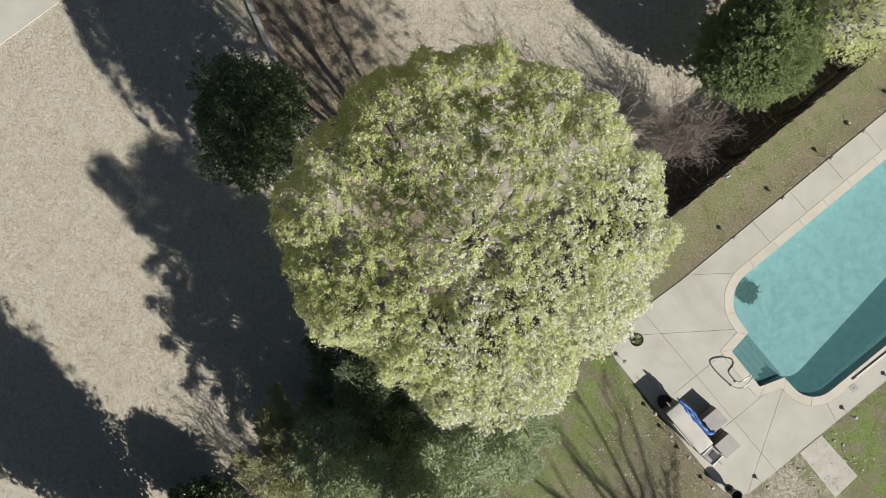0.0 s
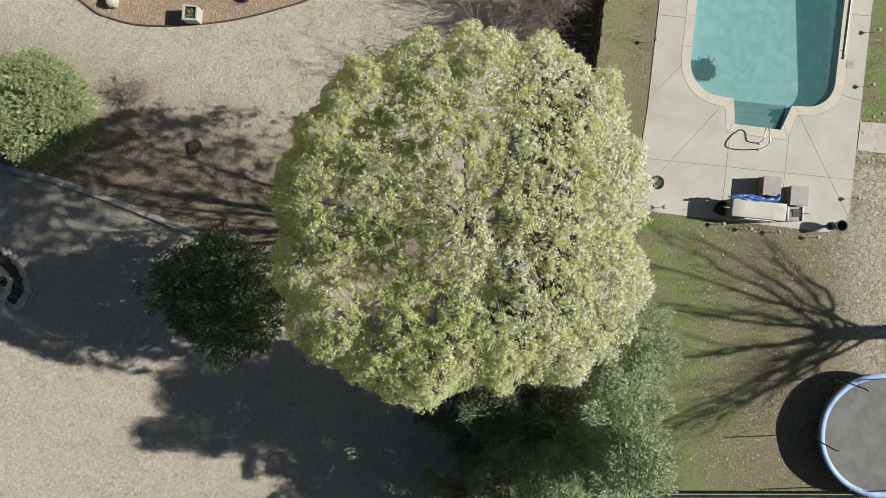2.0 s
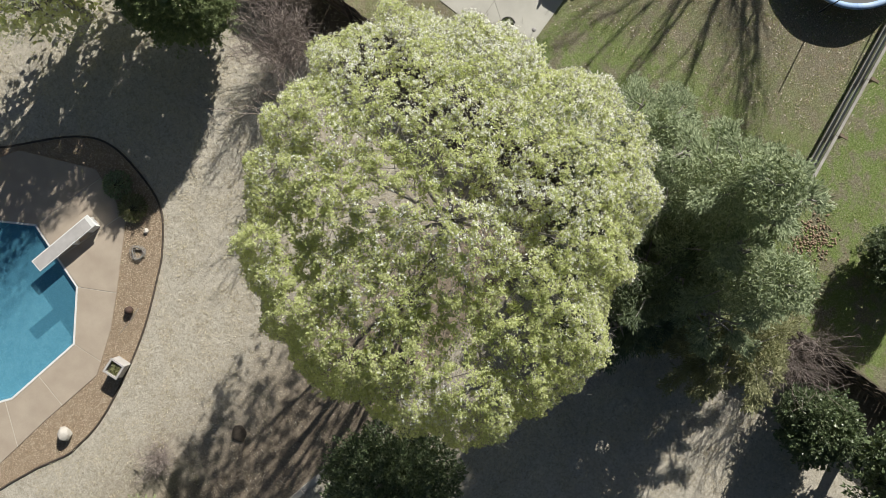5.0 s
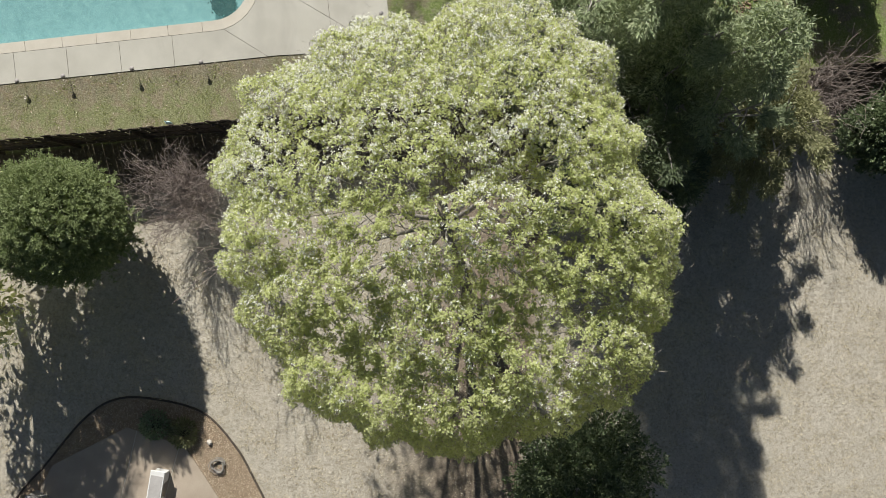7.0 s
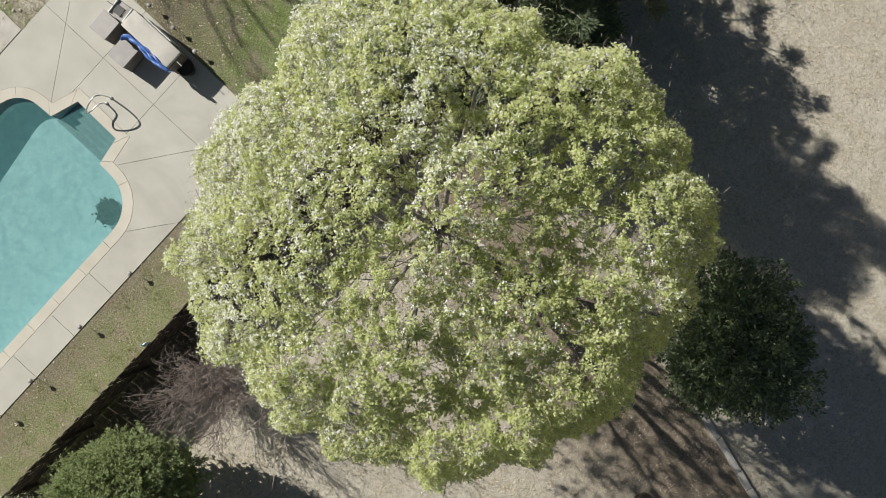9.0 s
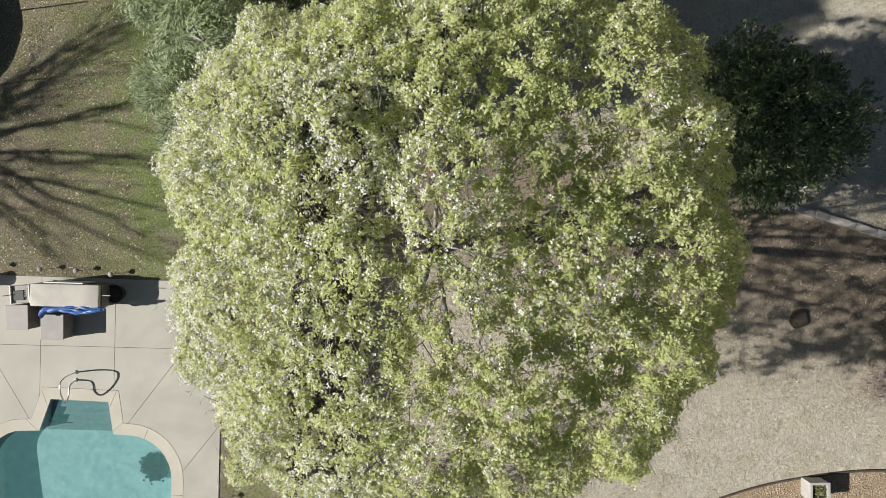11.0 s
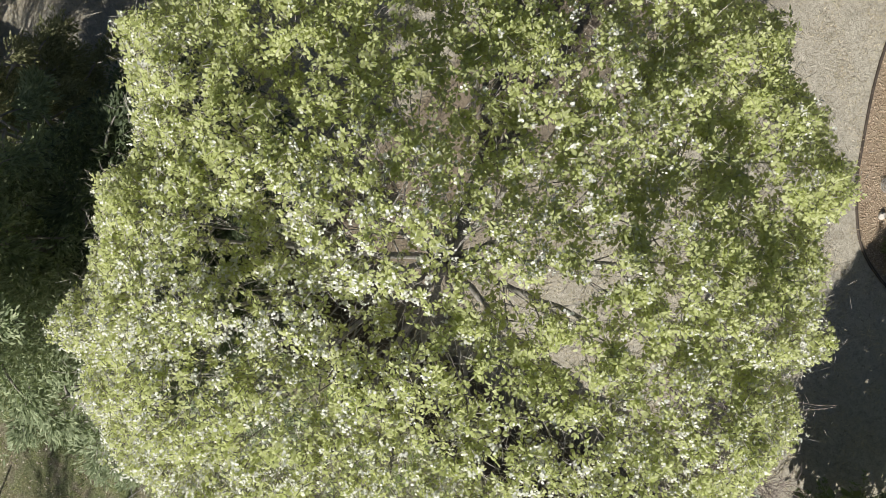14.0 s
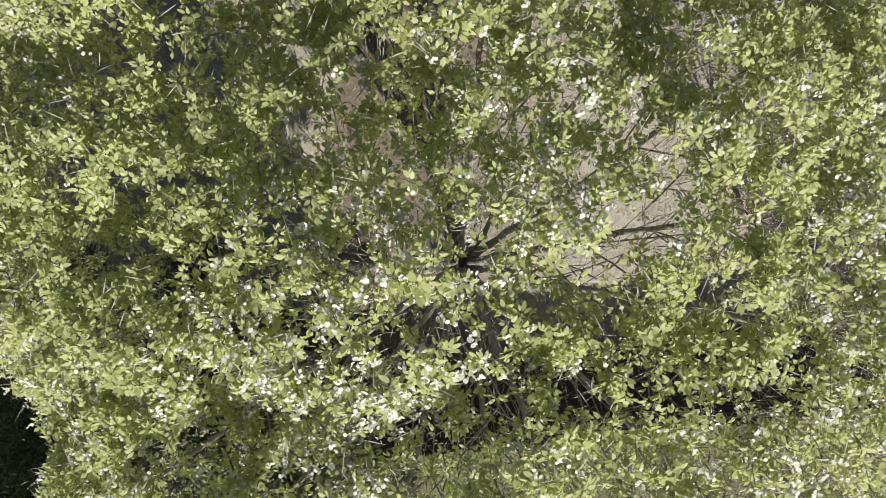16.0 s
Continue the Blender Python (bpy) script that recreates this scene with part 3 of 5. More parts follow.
DECK_W = [(-12.95, 9.70), (-16.6, 7.1), (-24, 7.0), (-24, 19.0), (-13.5, 19.0), (-13.45, 11.6)]
deck_w = tagged(new("pavement_west_deck"), "pale concrete deck round the curved pool", "pool deck", kind="structure")
bed_under(deck_w, [DECK_W, POOL_W], 0.030, M_COPING)
slabs(deck_w, "slab", [DECK_W, offset_loop(POOL_W, -0.01)], [((-14.6, 9.9), (0.9, -1.3), near(-14.2, 9.2, 1.5)), ((-14.0, 10.8), (0.9, 0.2), near(-13.6, 10.9, 0.9))], 0.04, 0.035, M_DECK, 0.03)


# ---------------------------------------------------------------- planting bed round the north pool
BED_N = smooth_loop([(-3.75, 15.7), (-3.35, 14.15), (-2.4, 12.85), (-0.45, 11.2), (1.4, 10.1), (2.3, 9.68), (3.6, 9.38), (4.9, 9.75), (6.15, 10.5), (6.72, 11.6), (6.95, 13.6), (7.1, 16.0), (6.2, 23.4), (-4.6, 23.4)], 6)
bed = tagged(new("planting_bed", bpy.data.meshes.new("planting_bed")), "curved bed of brown mulch round the pool deck", "planting bed", kind="structure")
bm = sheet([BED_N, offset_loop(DECK_N, -0.01)], 0.006)
bm.to_mesh(bed.data)
bm.free()
bed.data.materials.append(M_MULCH)


def in_loop(x, y, loop):
    inside = np.zeros(len(x), bool)
    for (x0, y0), (x1, y1) in zip(loop, loop[1:] + loop[:1]):
        inside ^= ((y0 > y) != (y1 > y)) & (x < (x1 - x0) * (y - y0) / (y1 - y0 + 1e-12) + x0)
    return inside


def pebbles(rng, x, y, z, size, material, name):
    """Small uneven stones: squashed octahedra."""
    n = len(x)
    base = np.array([(1, 0, 0), (0, 1, 0), (-1, 0, 0), (0, -1, 0), (0, 0, 0.8), (0, 0, -0.5)], float)
    a = rng.uniform(0, 6.28, n)
    s = np.stack([size * rng.uniform(0.7, 1.6, n), size * rng.uniform(0.5, 1.0, n), size * rng.uniform(0.4, 0.8, n)], 1)
    p = base[None] * s[:, None] * rng.uniform(0.75, 1.2, (n, 6, 1))
    ca, sa = np.cos(a)[:, None], np.sin(a)[:, None]
    v = np.stack([p[..., 0] * ca - p[..., 1] * sa + np.asarray(x)[:, None], p[..., 0] * sa + p[..., 1] * ca + np.asarray(y)[:, None], p[..., 2] + np.asarray(z)], -1).reshape(-1, 3)
    o = np.arange(n)[:, None] * 6
    f = np.concatenate([o + [[i, (i + 1) % 4, 4]] for i in range(4)] + [o + [[(i + 1) % 4, i, 5]] for i in range(4)])
    return raw_mesh(name, v, f, material)


rng = np.random.default_rng(3)
gx, gy = rng.uniform(-4.6, 7.2, 62000), rng.uniform(9.2, 17.5, 62000)
keep = in_loop(gx, gy, offset_loop(BED_N, -0.05)) & ~in_loop(gx, gy, offset_loop(DECK_N, 0.02))
gravel = new("bed_gravel", pebbles(rng, gx[keep], gy[keep], 0.012 + 0.01 * rng.random((keep.sum(), 1)), 0.023, M_GRAVEL, "bed_gravel"))
tagged(gravel, "tan and brown chips of bark and gravel", "gravel", kind="stuff")
edging = [(np.array([(x, y, 0.02) for x, y in BED_N + BED_N[:1]]), np.full(len(BED_N) + 1, 0.035))]
tagged(new("bed_edging", tubes("bed_edging", edging, 6, M_WOOD_DARK)), "dark low edging strip of the bed", "edging", kind="structure")


# ---------------------------------------------------------------- trees
def blob_sites(rng, n, centre, radii, lumps, lump_size, flat=0.25):
    """Places and outward ways on a crown made of many overlapping lumps."""
    ways = sphere_ways(rng, lumps * 3)
    ways = ways[ways[:, 2] > -0.55][:lumps]
    r = np.asarray(radii, float)
    cores = ways * r * rng.uniform(0.62, 0.86, (len(ways), 1)) + np.asarray(centre)
    size = lump_size * rng.uniform(0.5, 1.45, len(ways))
    pick = rng.integers(0, len(ways), n)
    d = sphere_ways(rng, n)
    d = d + ways[pick] * 0.8 + np.array([0, 0, flat])
    d /= np.linalg.norm(d, axis=1, keepdims=True)
    p = cores[pick] + d * (size[pick] * rng.uniform(0.55, 1.0, n) ** 0.5)[:, None]
    fill = rng.random(n) < 0.38
    e = sphere_ways(rng, n)
    e[:, 2] = np.abs(e[:, 2])
    p[fill] = (np.asarray(centre) + e * r * 0.82)[fill]
    d[fill] = e[fill]
    return p, d


def leafy(name, rng, sites, ways, per, spread, reach, length, width, material, lift=0.6):
    """Tufts: short shoots that go outwards from the sites, set with leaves."""
    n = len(sites) * per
    axis = ways + np.array([0, 0, lift * 0.5]) + sphere_ways(rng, len(ways)) * 0.35
    axis /= np.linalg.norm(axis, axis=1, keepdims=True)
    axis = np.repeat(axis, per, 0)
    s = rng.uniform(-0.5, 1, n)
    taper = np.clip(1.15 - s, 0.25, 1.0)[:, None]
    at = np.repeat(sites, per, 0) + axis * (s * reach)[:, None] + rng.normal(scale=spread, size=(n, 3)) * taper
    w = axis * 1.1 + sphere_ways(rng, n) * 0.9
    up = axis * 0.3 + np.array([0, 0, 0.8]) + sphere_ways(rng, n) * 0.45
    return kite_mesh(name, at, w, up, length * rng.uniform(0.65, 1.25, n), width * rng.uniform(0.7, 1.2, n), material)


def limbs_to(rng, base, fork, targets, radius, n=8):
    lines = []
    for tgt in targets:
        c = np.array([fork[0] + (tgt[0] - fork[0]) * 0.35, fork[1] + (tgt[1] - fork[1]) * 0.35, fork[2] + (tgt[2] - fork[2]) * 0.75])
        p = curve_pts(fork, c + rng.normal(scale=0.12, size=3), tgt, n)
        lines.append((p, np.linspace(radius, radius * 0.25, n)))
    return lines


def crown_tree(name, label, at, radii, centre_z, lumps, lump_size, n, per, spread, reach, length, width, material, seed, trunk_r=0.12, flat=0.25, group="", bark=None, lift=0.6, core=1.0, stems=22):
    """A tree or shrub: a tapered trunk, limbs into the crown, and a crown of many small leaves."""
    r = np.random.default_rng(seed)
    ob = thing(name, label, "shrub" if radii[2] < 1.7 else "tree", (at[0], at[1], 0), 0, group)
    c = (0, 0, centre_z)
    sites, ways = blob_sites(r, n, c, radii, lumps, lump_size, flat)
    ok = sites[:, 2] > 0.05
    part("leaves", leafy("leaves", r, sites[ok], ways[ok], per, spread, reach, length, width, material, lift), material, ob, kind="stuff")
    # shaded leaves deeper inside close the crown
    m = int(core * min(3600, 150 * (radii[0] * radii[1] + 2 * radii[0] * radii[2])))
    d = sphere_ways(r, m)
    inner = d * np.asarray(radii) * r.uniform(0.5, 0.84, (m, 1)) + np.array(c)
    inner = inner[inner[:, 2] > 0.15]
    part("inner_leaves", kite_mesh("inner_leaves", inner, sphere_ways(r, len(inner)), sphere_ways(r, len(inner)), 0.24, 0.15, material), None, ob, kind="stuff")
    fork = np.array([0.0, 0.0, max(0.3, centre_z - radii[2] * 0.75)])
    part("trunk", tubes("trunk", [(np.array([(0, 0, -0.05), (0.02, 0.01, fork[2] * 0.5), (*fork[:2], fork[2] + 0.1)]), np.array([trunk_r * 1.25, trunk_r, trunk_r * 0.9]))], 9, bark or M_BARK), None, ob)
    tg = sites[ok][r.integers(0, ok.sum(), stems)] * np.array([0.8, 0.8, 0.92])
    part("limbwork", tubes("limbwork", limbs_to(r, None, fork, tg, trunk_r * 0.45), 6, bark or M_BARK), None, ob, kind="stuff")
    return ob


def plumed_tree(name, label, at, radius, height, boughs, plumes, per, material, seed, trunk_r=0.16, droop=0.25, leaf=(0.085, 0.02), group="", base=0.06, full=0.75, top=0.35):
    """A conifer: a straight trunk, boughs that go outwards all the way up, and feathery plumes of needles along each."""
    r = np.random.default_rng(seed)
    ob = thing(name, label, "tree", (*at, 0), 0, group)
    part("trunk", tubes("trunk", [(np.array([(0, 0, -0.05), (0.02, 0.01, height * 0.5), (0, 0, height * 0.93)]), np.array([trunk_r * 1.25, trunk_r * 0.7, 0.02]))], 9, M_BARK), None, ob)
    lines, sites, ways = [], [], []
    leaders = [(0.0, 0.0, 1.0)]
    for k in range(5):
        b = k * 1.26 + r.uniform(-0.4, 0.4)
        leaders.append((math.cos(b) * radius * r.uniform(0.35, 0.6), math.sin(b) * radius * r.uniform(0.35, 0.6), r.uniform(0.62, 0.93)))
    for dx, dy, tall in leaders[1:]:
        lines.append((curve_pts((0, 0, height * 0.15), (dx * 0.9, dy * 0.9, height * 0.3), (dx, dy, height * tall * 0.93), 8), np.linspace(trunk_r * 0.5, 0.02, 8)))
    for k in range(boughs):
        dx, dy, tall = leaders[k % 6]
        f = base + (1 - base) * ((k + r.uniform(0, 1)) / boughs) ** 0.85
        az = k * 2.39996 + r.uniform(-0.4, 0.4)
        reach = radius * (top + (1 - top) * min(1.0, (1 - f) / full)) * min(1.0, 2.2 * math.sqrt(max(1.0 - f, 0.004))) * r.uniform(0.62, 1.15) * (1.0 if k % 6 == 0 else 0.74)
        out = np.array([math.cos(az), math.sin(az), 0.0])
        a = np.array([dx * min(1.0, f * 2), dy * min(1.0, f * 2), height * tall * f * 0.93])
        e = a + out * reach + np.array([0, 0, reach * r.uniform(0.15, 0.6) - droop * reach])
        c = a + out * reach * 0.55 + np.array([0, 0, reach * 0.42])
        p = curve_pts(a, c, e, 8)
        lines.append((p, np.linspace(0.03, 0.006, 8)))
        m = max(5, int(plumes * (0.35 + 0.65 * reach / radius)))
        s = 1 - r.uniform(0, 1, m) ** 1.2 * 0.5
        s[0] = 1.0
        spot = ((1 - s) ** 2)[:, None] * a + (2 * s * (1 - s))[:, None] * c + (s**2)[:, None] * e
        side = np.array([-out[1], out[0], 0.0])
        w = out * r.uniform(0.5, 1.0, (m, 1)) + side * r.uniform(-0.95, 0.95, (m, 1)) + np.array([0, 0, 1.0]) * r.uniform(-0.25, 0.45, (m, 1))
        w /= np.linalg.norm(w, axis=1, keepdims=True)
        sites.append(spot), ways.append(w)
    sites, ways = np.concatenate(sites), np.concatenate(ways)
    part("boughwork", tubes("boughwork", lines, 5, M_BARK), None, ob, kind="stuff")
    n = len(sites) * per
    axis = np.repeat(ways, per, 0)
    length = np.repeat(r.uniform(0.2, 0.42, len(sites)), per)
    s = r.uniform(0, 1, n)
    flat = np.cross(axis, np.array([0, 0, 1.0]))
    flat /= np.linalg.norm(flat, axis=1, keepdims=True) + 1e-9
    wide = (1 - s) * 0.08 + 0.03
    at_ = np.repeat(sites, per, 0) + axis * (s * length)[:, None] + flat * (r.normal(size=n) * wide)[:, None] + r.normal(scale=0.02, size=(n, 3))
    at_[:, 2] -= 0.10 * s * s
    w = axis + flat * r.normal(scale=0.45, size=(n, 1)) + sphere_ways(r, n) * 0.3
    up = np.array([0, 0, 1.0]) + sphere_ways(r, n) * 0.5
    ok = at_[:, 2] > 0.05
    part("needles", kite_mesh("needles", at_[ok], w[ok], up[ok], leaf[0] * r.uniform(0.7, 1.3, ok.sum()), leaf[1] * r.uniform(0.7, 1.3, ok.sum()), material), None, ob, kind="stuff")
    # shaded needles near the trunk close the tree
    m = int(1500 * radius * height)
    f = r.uniform(base, 0.92, m)
    q = np.sqrt(r.uniform(0, 1, m)) * radius * 0.58 * (top + (1 - top) * np.minimum(1.0, (1 - f) / full))
    a = r.uniform(0, 2 * math.pi, m)
    inner = np.stack([np.cos(a) * q, np.sin(a) * q, f * height], 1)
    part("inner_needles", kite_mesh("inner_needles", inner, sphere_ways(r, m), sphere_ways(r, m) + np.array([0, 0, 0.6]), 0.12, 0.03, material), None, ob, kind="stuff")
    return ob


PEAR = np.array([0.60, 0.02])
REACH = np.array([5.2, 5.3, 5.0, 5.05, 5.25, 5.3, 5.25, 5.4, 5.5, 5.1, 4.55, 4.55, 5.3, 4.9, 4.58, 4.92])


def pear_reach(az):
    """How far the big crown spreads, by direction."""
    k = np.mod(np.asarray(az) / (2 * math.pi) * 16, 16)
    i = np.floor(k).astype(int) % 16
    s = k - np.floor(k)
    s = s * s * (3 - 2 * s)
    return REACH[i] * (1 - s) + REACH[(i + 1) % 16] * s - 0.12 + 0.15 * np.sin(9 * np.asarray(az) + 0.5) + 0.14 * np.sin(17 * np.asarray(az) + 1.0) + 0.11 * np.sin(31 * np.asarray(az))


def pear_top(q, az):
    """Height of the crown: it slopes away towards the south-east and stays full to the rim on the other side."""
    s = 0.5 + 0.5 * np.cos(np.asarray(az) + 0.72)
    return 11.4 - s * (1.0 * q**1.5 + 3.9 * q**3.6) - (1 - s) * (1.8 * q**1.5 + 3.0 * q**10)


def pear_skeleton(r, ob):
    """Leaders and boughs: each limb is a part; returns the places where shoots may start, and the thinner branches."""
    fork = np.array([0.0, 0.0, 1.7])
    starts, radius, lines = [], [], []
    for k in range(15):
        az = 2 * math.pi * (k / 15.0) + r.uniform(-0.15, 0.15)
        q = (0.62, 0.76, 0.38)[k % 3] * r.uniform(0.92, 1.08)
        end = np.array([math.cos(az) * pear_reach(az) * q, math.sin(az) * pear_reach(az) * q, pear_top(q, az) - r.uniform(0.9, 1.5)])
        start = fork + np.array([math.cos(az) * 0.12, math.sin(az) * 0.12, r.uniform(-0.35, 0.3)])
        ctl = np.array([end[0] * 0.42, end[1] * 0.42, start[2] + (end[2] - start[2]) * r.uniform(0.36, 0.52)])
        p = curve_pts(start, ctl, end, 16)
        p[1:-1] += r.normal(scale=0.02, size=(14, 3))
        rad = np.linspace(0.075, 0.018, 16) * r.uniform(0.85, 1.15)
        part("limb", tubes("limb", [(p, rad)], 9, M_BARK), None, ob, smooth=True)
        for i in range(4, 16):
            starts.append(p[i]), radius.append(rad[i])
        for i in range(4, 15):
            a2 = az + r.uniform(-0.75, 0.75)
            q2 = min(0.95, np.hypot(*p[i][:2]) / pear_reach(a2) + r.uniform(0.12, 0.42))
            e2 = np.array([math.cos(a2) * pear_reach(a2) * q2, math.sin(a2) * pear_reach(a2) * q2, 0])
            e2[2] = max(min(pear_top(q2, a2) - r.uniform(0.35, 1.2), p[i][2] + r.uniform(1.2, 3.6)), p[i][2] + 0.3)
            m = (p[i] + e2) / 2 - np.array([0.36, 0.98, 0])
            if math.hypot((m[0] * 0.42 + m[1] * 0.91) / 1.0, (m[0] * 0.91 - m[1] * 0.42) / 0.45) < 1.0 and r.random() < 0.8:
                continue
            s = curve_pts(p[i], (p[i] * 0.6 + e2 * 0.4) + np.array([0, 0, 0.2]) + r.normal(scale=0.12, size=3), e2, 9)
            rs = np.linspace(rad[i] * 0.38, 0.008, 9)
            lines.append((s, rs))
            for j in range(2, 9):
                starts.append(s[j]), radius.append(rs[j])
    return np.array(starts), np.array(radius), lines


def pear_lobes():
    """Centres and sizes of the boughs' ends, each of which carries a dome of leaves."""
    r = np.random.default_rng(5)
    k = np.arange(66)
    az, q = k * 2.39996 + 3.2 + r.normal(scale=0.12, size=66), np.sqrt((k + 0.5) / 66) * 0.95
    p = np.stack([np.cos(az) * q * pear_reach(az), np.sin(az) * q * pear_reach(az)], 1) + r.normal(scale=0.13, size=(66, 2))
    wide, rise = r.uniform(0.52, 0.86, 66), r.normal(scale=0.1, size=66)
    p[0], wide[0], rise[0] = (-0.73, -0.07), 0.8, 0.25
    return p, wide, rise


# hollows in the crown where one looks down on shaded boughs: place, radius, depth
HOLLOWS = ((-0.80, -1.24, 0.42, 1.0), (-1.09, 0.86, 0.26, 0.9), (0.10, -0.45, 0.26, 0.7), (-2.10, -0.60, 0.26, 0.6))


def pear_tips(r, count=7800, extra=1300):
    """Ends of the shoots: spread evenly over the lumpy crown, and some deeper inside."""
    az = np.arange(count) * 2.39996 + r.normal(scale=0.03, size=count)
    q = np.sqrt((np.arange(count) + 0.5) / count)
    x, y = np.cos(az) * q * pear_reach(az), np.sin(az) * q * pear_reach(az)
    x, y = x + r.normal(scale=0.13, size=count), y + r.normal(scale=0.13, size=count)
    reach = pear_reach(np.arctan2(y, x))
    q = np.minimum(np.hypot(x, y) / reach, 1.0)
    lump = np.array([noise.noise(Vector((a * 1.1, b * 1.1, 3.0))) + 0.6 * noise.noise(Vector((a * 2.6, b * 2.6, 7.0))) for a, b in zip(x, y)])
    centre, wide, rise = pear_lobes()
    far = np.hypot(x[:, None] - centre[:, 0], y[:, None] - centre[:, 1]) / wide
    own = far.argmin(1)
    d1 = far.min(1)
    dome = 0.20 * (0.5 - np.minimum(d1, 1.3) ** 2) + rise[own]
    z = pear_top(q, np.arctan2(y, x)) + (0.22 * lump + dome) * (1 - 0.25 * q) - r.exponential(0.14, count)
    keep = r.random(count) < np.clip(1.0 + 0.2 * lump - 1.1 * np.clip(d1 - 0.9, 0, 1), 0.5, 1)
    keep &= (q < 0.93) | (d1 < 0.8 + 0.3 * r.random(count))
    for hx, hy, hr, deep in HOLLOWS:
        h = np.hypot(x - hx, y - hy) / hr
        z -= deep * np.clip(1.3 - h, 0, 1)
        keep &= (h > 1.0) | (r.random(count) < 0.6)
    top = np.stack([x, y, z], 1)[keep]
    a2, q2 = r.uniform(0, 2 * math.pi, extra), np.sqrt(r.uniform(0, 1, extra))
    z2 = pear_top(q2, a2) - r.uniform(0.35, 1.0, extra) ** 2 * 2.6
    reach2 = pear_reach(a2) * (1 - 0.06 * np.maximum(6.2 - z2, 0))
    deep = np.stack([np.cos(a2) * q2 * reach2, np.sin(a2) * q2 * reach2, np.maximum(z2, 2.8)], 1)
    tips = np.concatenate([top, deep])
    # a thin place where one sees a bough and the ground through the crown
    along = (tips[:, 0] - 0.36) * 0.42 + (tips[:, 1] - 0.98) * 0.91
    across = (tips[:, 0] - 0.36) * 0.91 - (tips[:, 1] - 0.98) * 0.42
    gap = np.hypot(along / 0.54, across / 0.13)
    return tips[gap > 0.6 + 0.7 * r.random(len(tips))]


def pear_tree():
    r = np.random.default_rng(11)
    ob = thing("pear_tree", "large flowering pear with fresh yellow-green leaves and white blossom", "tree", (*PEAR, 0))
    part("trunk", tubes("trunk", [(np.array([(0.05, 0, -0.1), (0.02, 0.02, 0.25), (0, 0, 1.0), (0, 0, 1.9)]), np.array([0.34, 0.25, 0.21, 0.20]))], 14, M_BARK), None, ob, smooth=True)
    starts, radius, big = pear_skeleton(r, ob)
    small, sites, ways = [], [], []
    tips = pear_tips(r)
    near_first = np.argsort([np.min(np.linalg.norm(starts - tip, axis=1)) for tip in tips])
    full = len(starts)
    starts = np.concatenate([starts, np.full((len(tips) * 2, 3), 1e3)])
    radius = np.concatenate([radius, np.full(len(tips) * 2, 0.004)])
    for tip in tips[near_first]:
        d = np.linalg.norm((starts[:full] - tip) * np.array([1, 1, 0.75]), axis=1) + np.where(starts[:full, 2] > tip[2] - 0.12, 1.0, 0) + np.where(np.arange(full) % 3 == 0, 0.12, 0)
        k = int(np.argpartition(d, 3)[:3][r.integers(0, 3)])
        a = starts[k]
        span = np.linalg.norm(tip - a)
        c = (a + tip) / 2 + np.array([0, 0, -0.1 * span]) + r.normal(scale=0.06, size=3)
        starts[full], starts[full + 1] = a * 0.36 + c * 0.48 + tip * 0.16, a * 0.16 + c * 0.48 + tip * 0.36
        full += 2
        big.append((curve_pts(a, c, tip, 4), np.linspace(min(radius[k] * 0.5, 0.008), 0.0025, 4)))
        cnt = 5 if r.random() < 0.8 else 3
        s = 1 - np.minimum(r.uniform(0, 1, cnt) * min(1.0, 0.36 / max(span, 0.36)), 0.98)
        s[0] = 1.0
        spot = ((1 - s) ** 2)[:, None] * a + (2 * s * (1 - s))[:, None] * c + (s**2)[:, None] * tip
        w = sphere_ways(r, cnt) * 0.8 + np.array([0.35, -0.3, 1.0])
        w /= np.linalg.norm(w, axis=1, keepdims=True)
        off = w * r.uniform(0.02, 0.13, (cnt, 1))
        sites.append(spot + off), ways.append(w)
        small += [(np.stack([spot[i], spot[i] + off[i]]), np.array([0.0045, 0.0025])) for i in range(cnt)]
    sites, ways = np.concatenate(sites), np.concatenate(ways)
    part("branchwork", tubes("branchwork", big, 3, M_BARK), None, ob, kind="stuff")
    a, b = np.array([t[0][0] for t in small]), np.array([t[0][1] for t in small])
    part("twigwork", kite_mesh("twigwork", a, b - a, sphere_ways(r, len(a)), np.linalg.norm(b - a, axis=1), 0.011, M_TWIG, 0.0), None, ob, kind="stuff")
    bare = np.concatenate([sites, sites[r.random(len(sites)) < 0.6] - np.array([0, 0, 0.2])])
    bare = bare + r.normal(scale=0.1, size=bare.shape)
    w = sphere_ways(r, len(bare)) * 0.8 + np.array([0, 0, 0.7])
    part("bare_twigwork", kite_mesh("bare_twigwork", bare - w * 0.12, w, sphere_ways(r, len(bare)), r.uniform(0.07, 0.20, len(bare)), 0.0065, M_TWIG, 0.0), None, ob, kind="stuff")
    # rosettes of leaves, and flower clusters, more of them on the sunny side
    sunny = np.clip((sites[:, 0] * 0.75 - sites[:, 1] * 0.55) / 4.5, -0.6, 1.0)
    patch = np.array([noise.noise(Vector(s * 0.75)) for s in sites])
    blooming = r.random(len(sites)) < 0.30 + 0.48 * sunny + 0.60 * patch
    green = ~blooming | (r.random(len(sites)) < 0.3)
    per = 9
    gs, gw = sites[green], ways[green]
    n = len(gs) * per
    w = np.cross(np.repeat(gw, per, 0), sphere_ways(r, n)) + np.repeat(gw, per, 0) * r.uniform(-0.1, 0.55, (n, 1))
    up = np.repeat(gw, per, 0) + np.array([0.1, -0.1, 0.5]) + sphere_ways(r, n) * 0.3
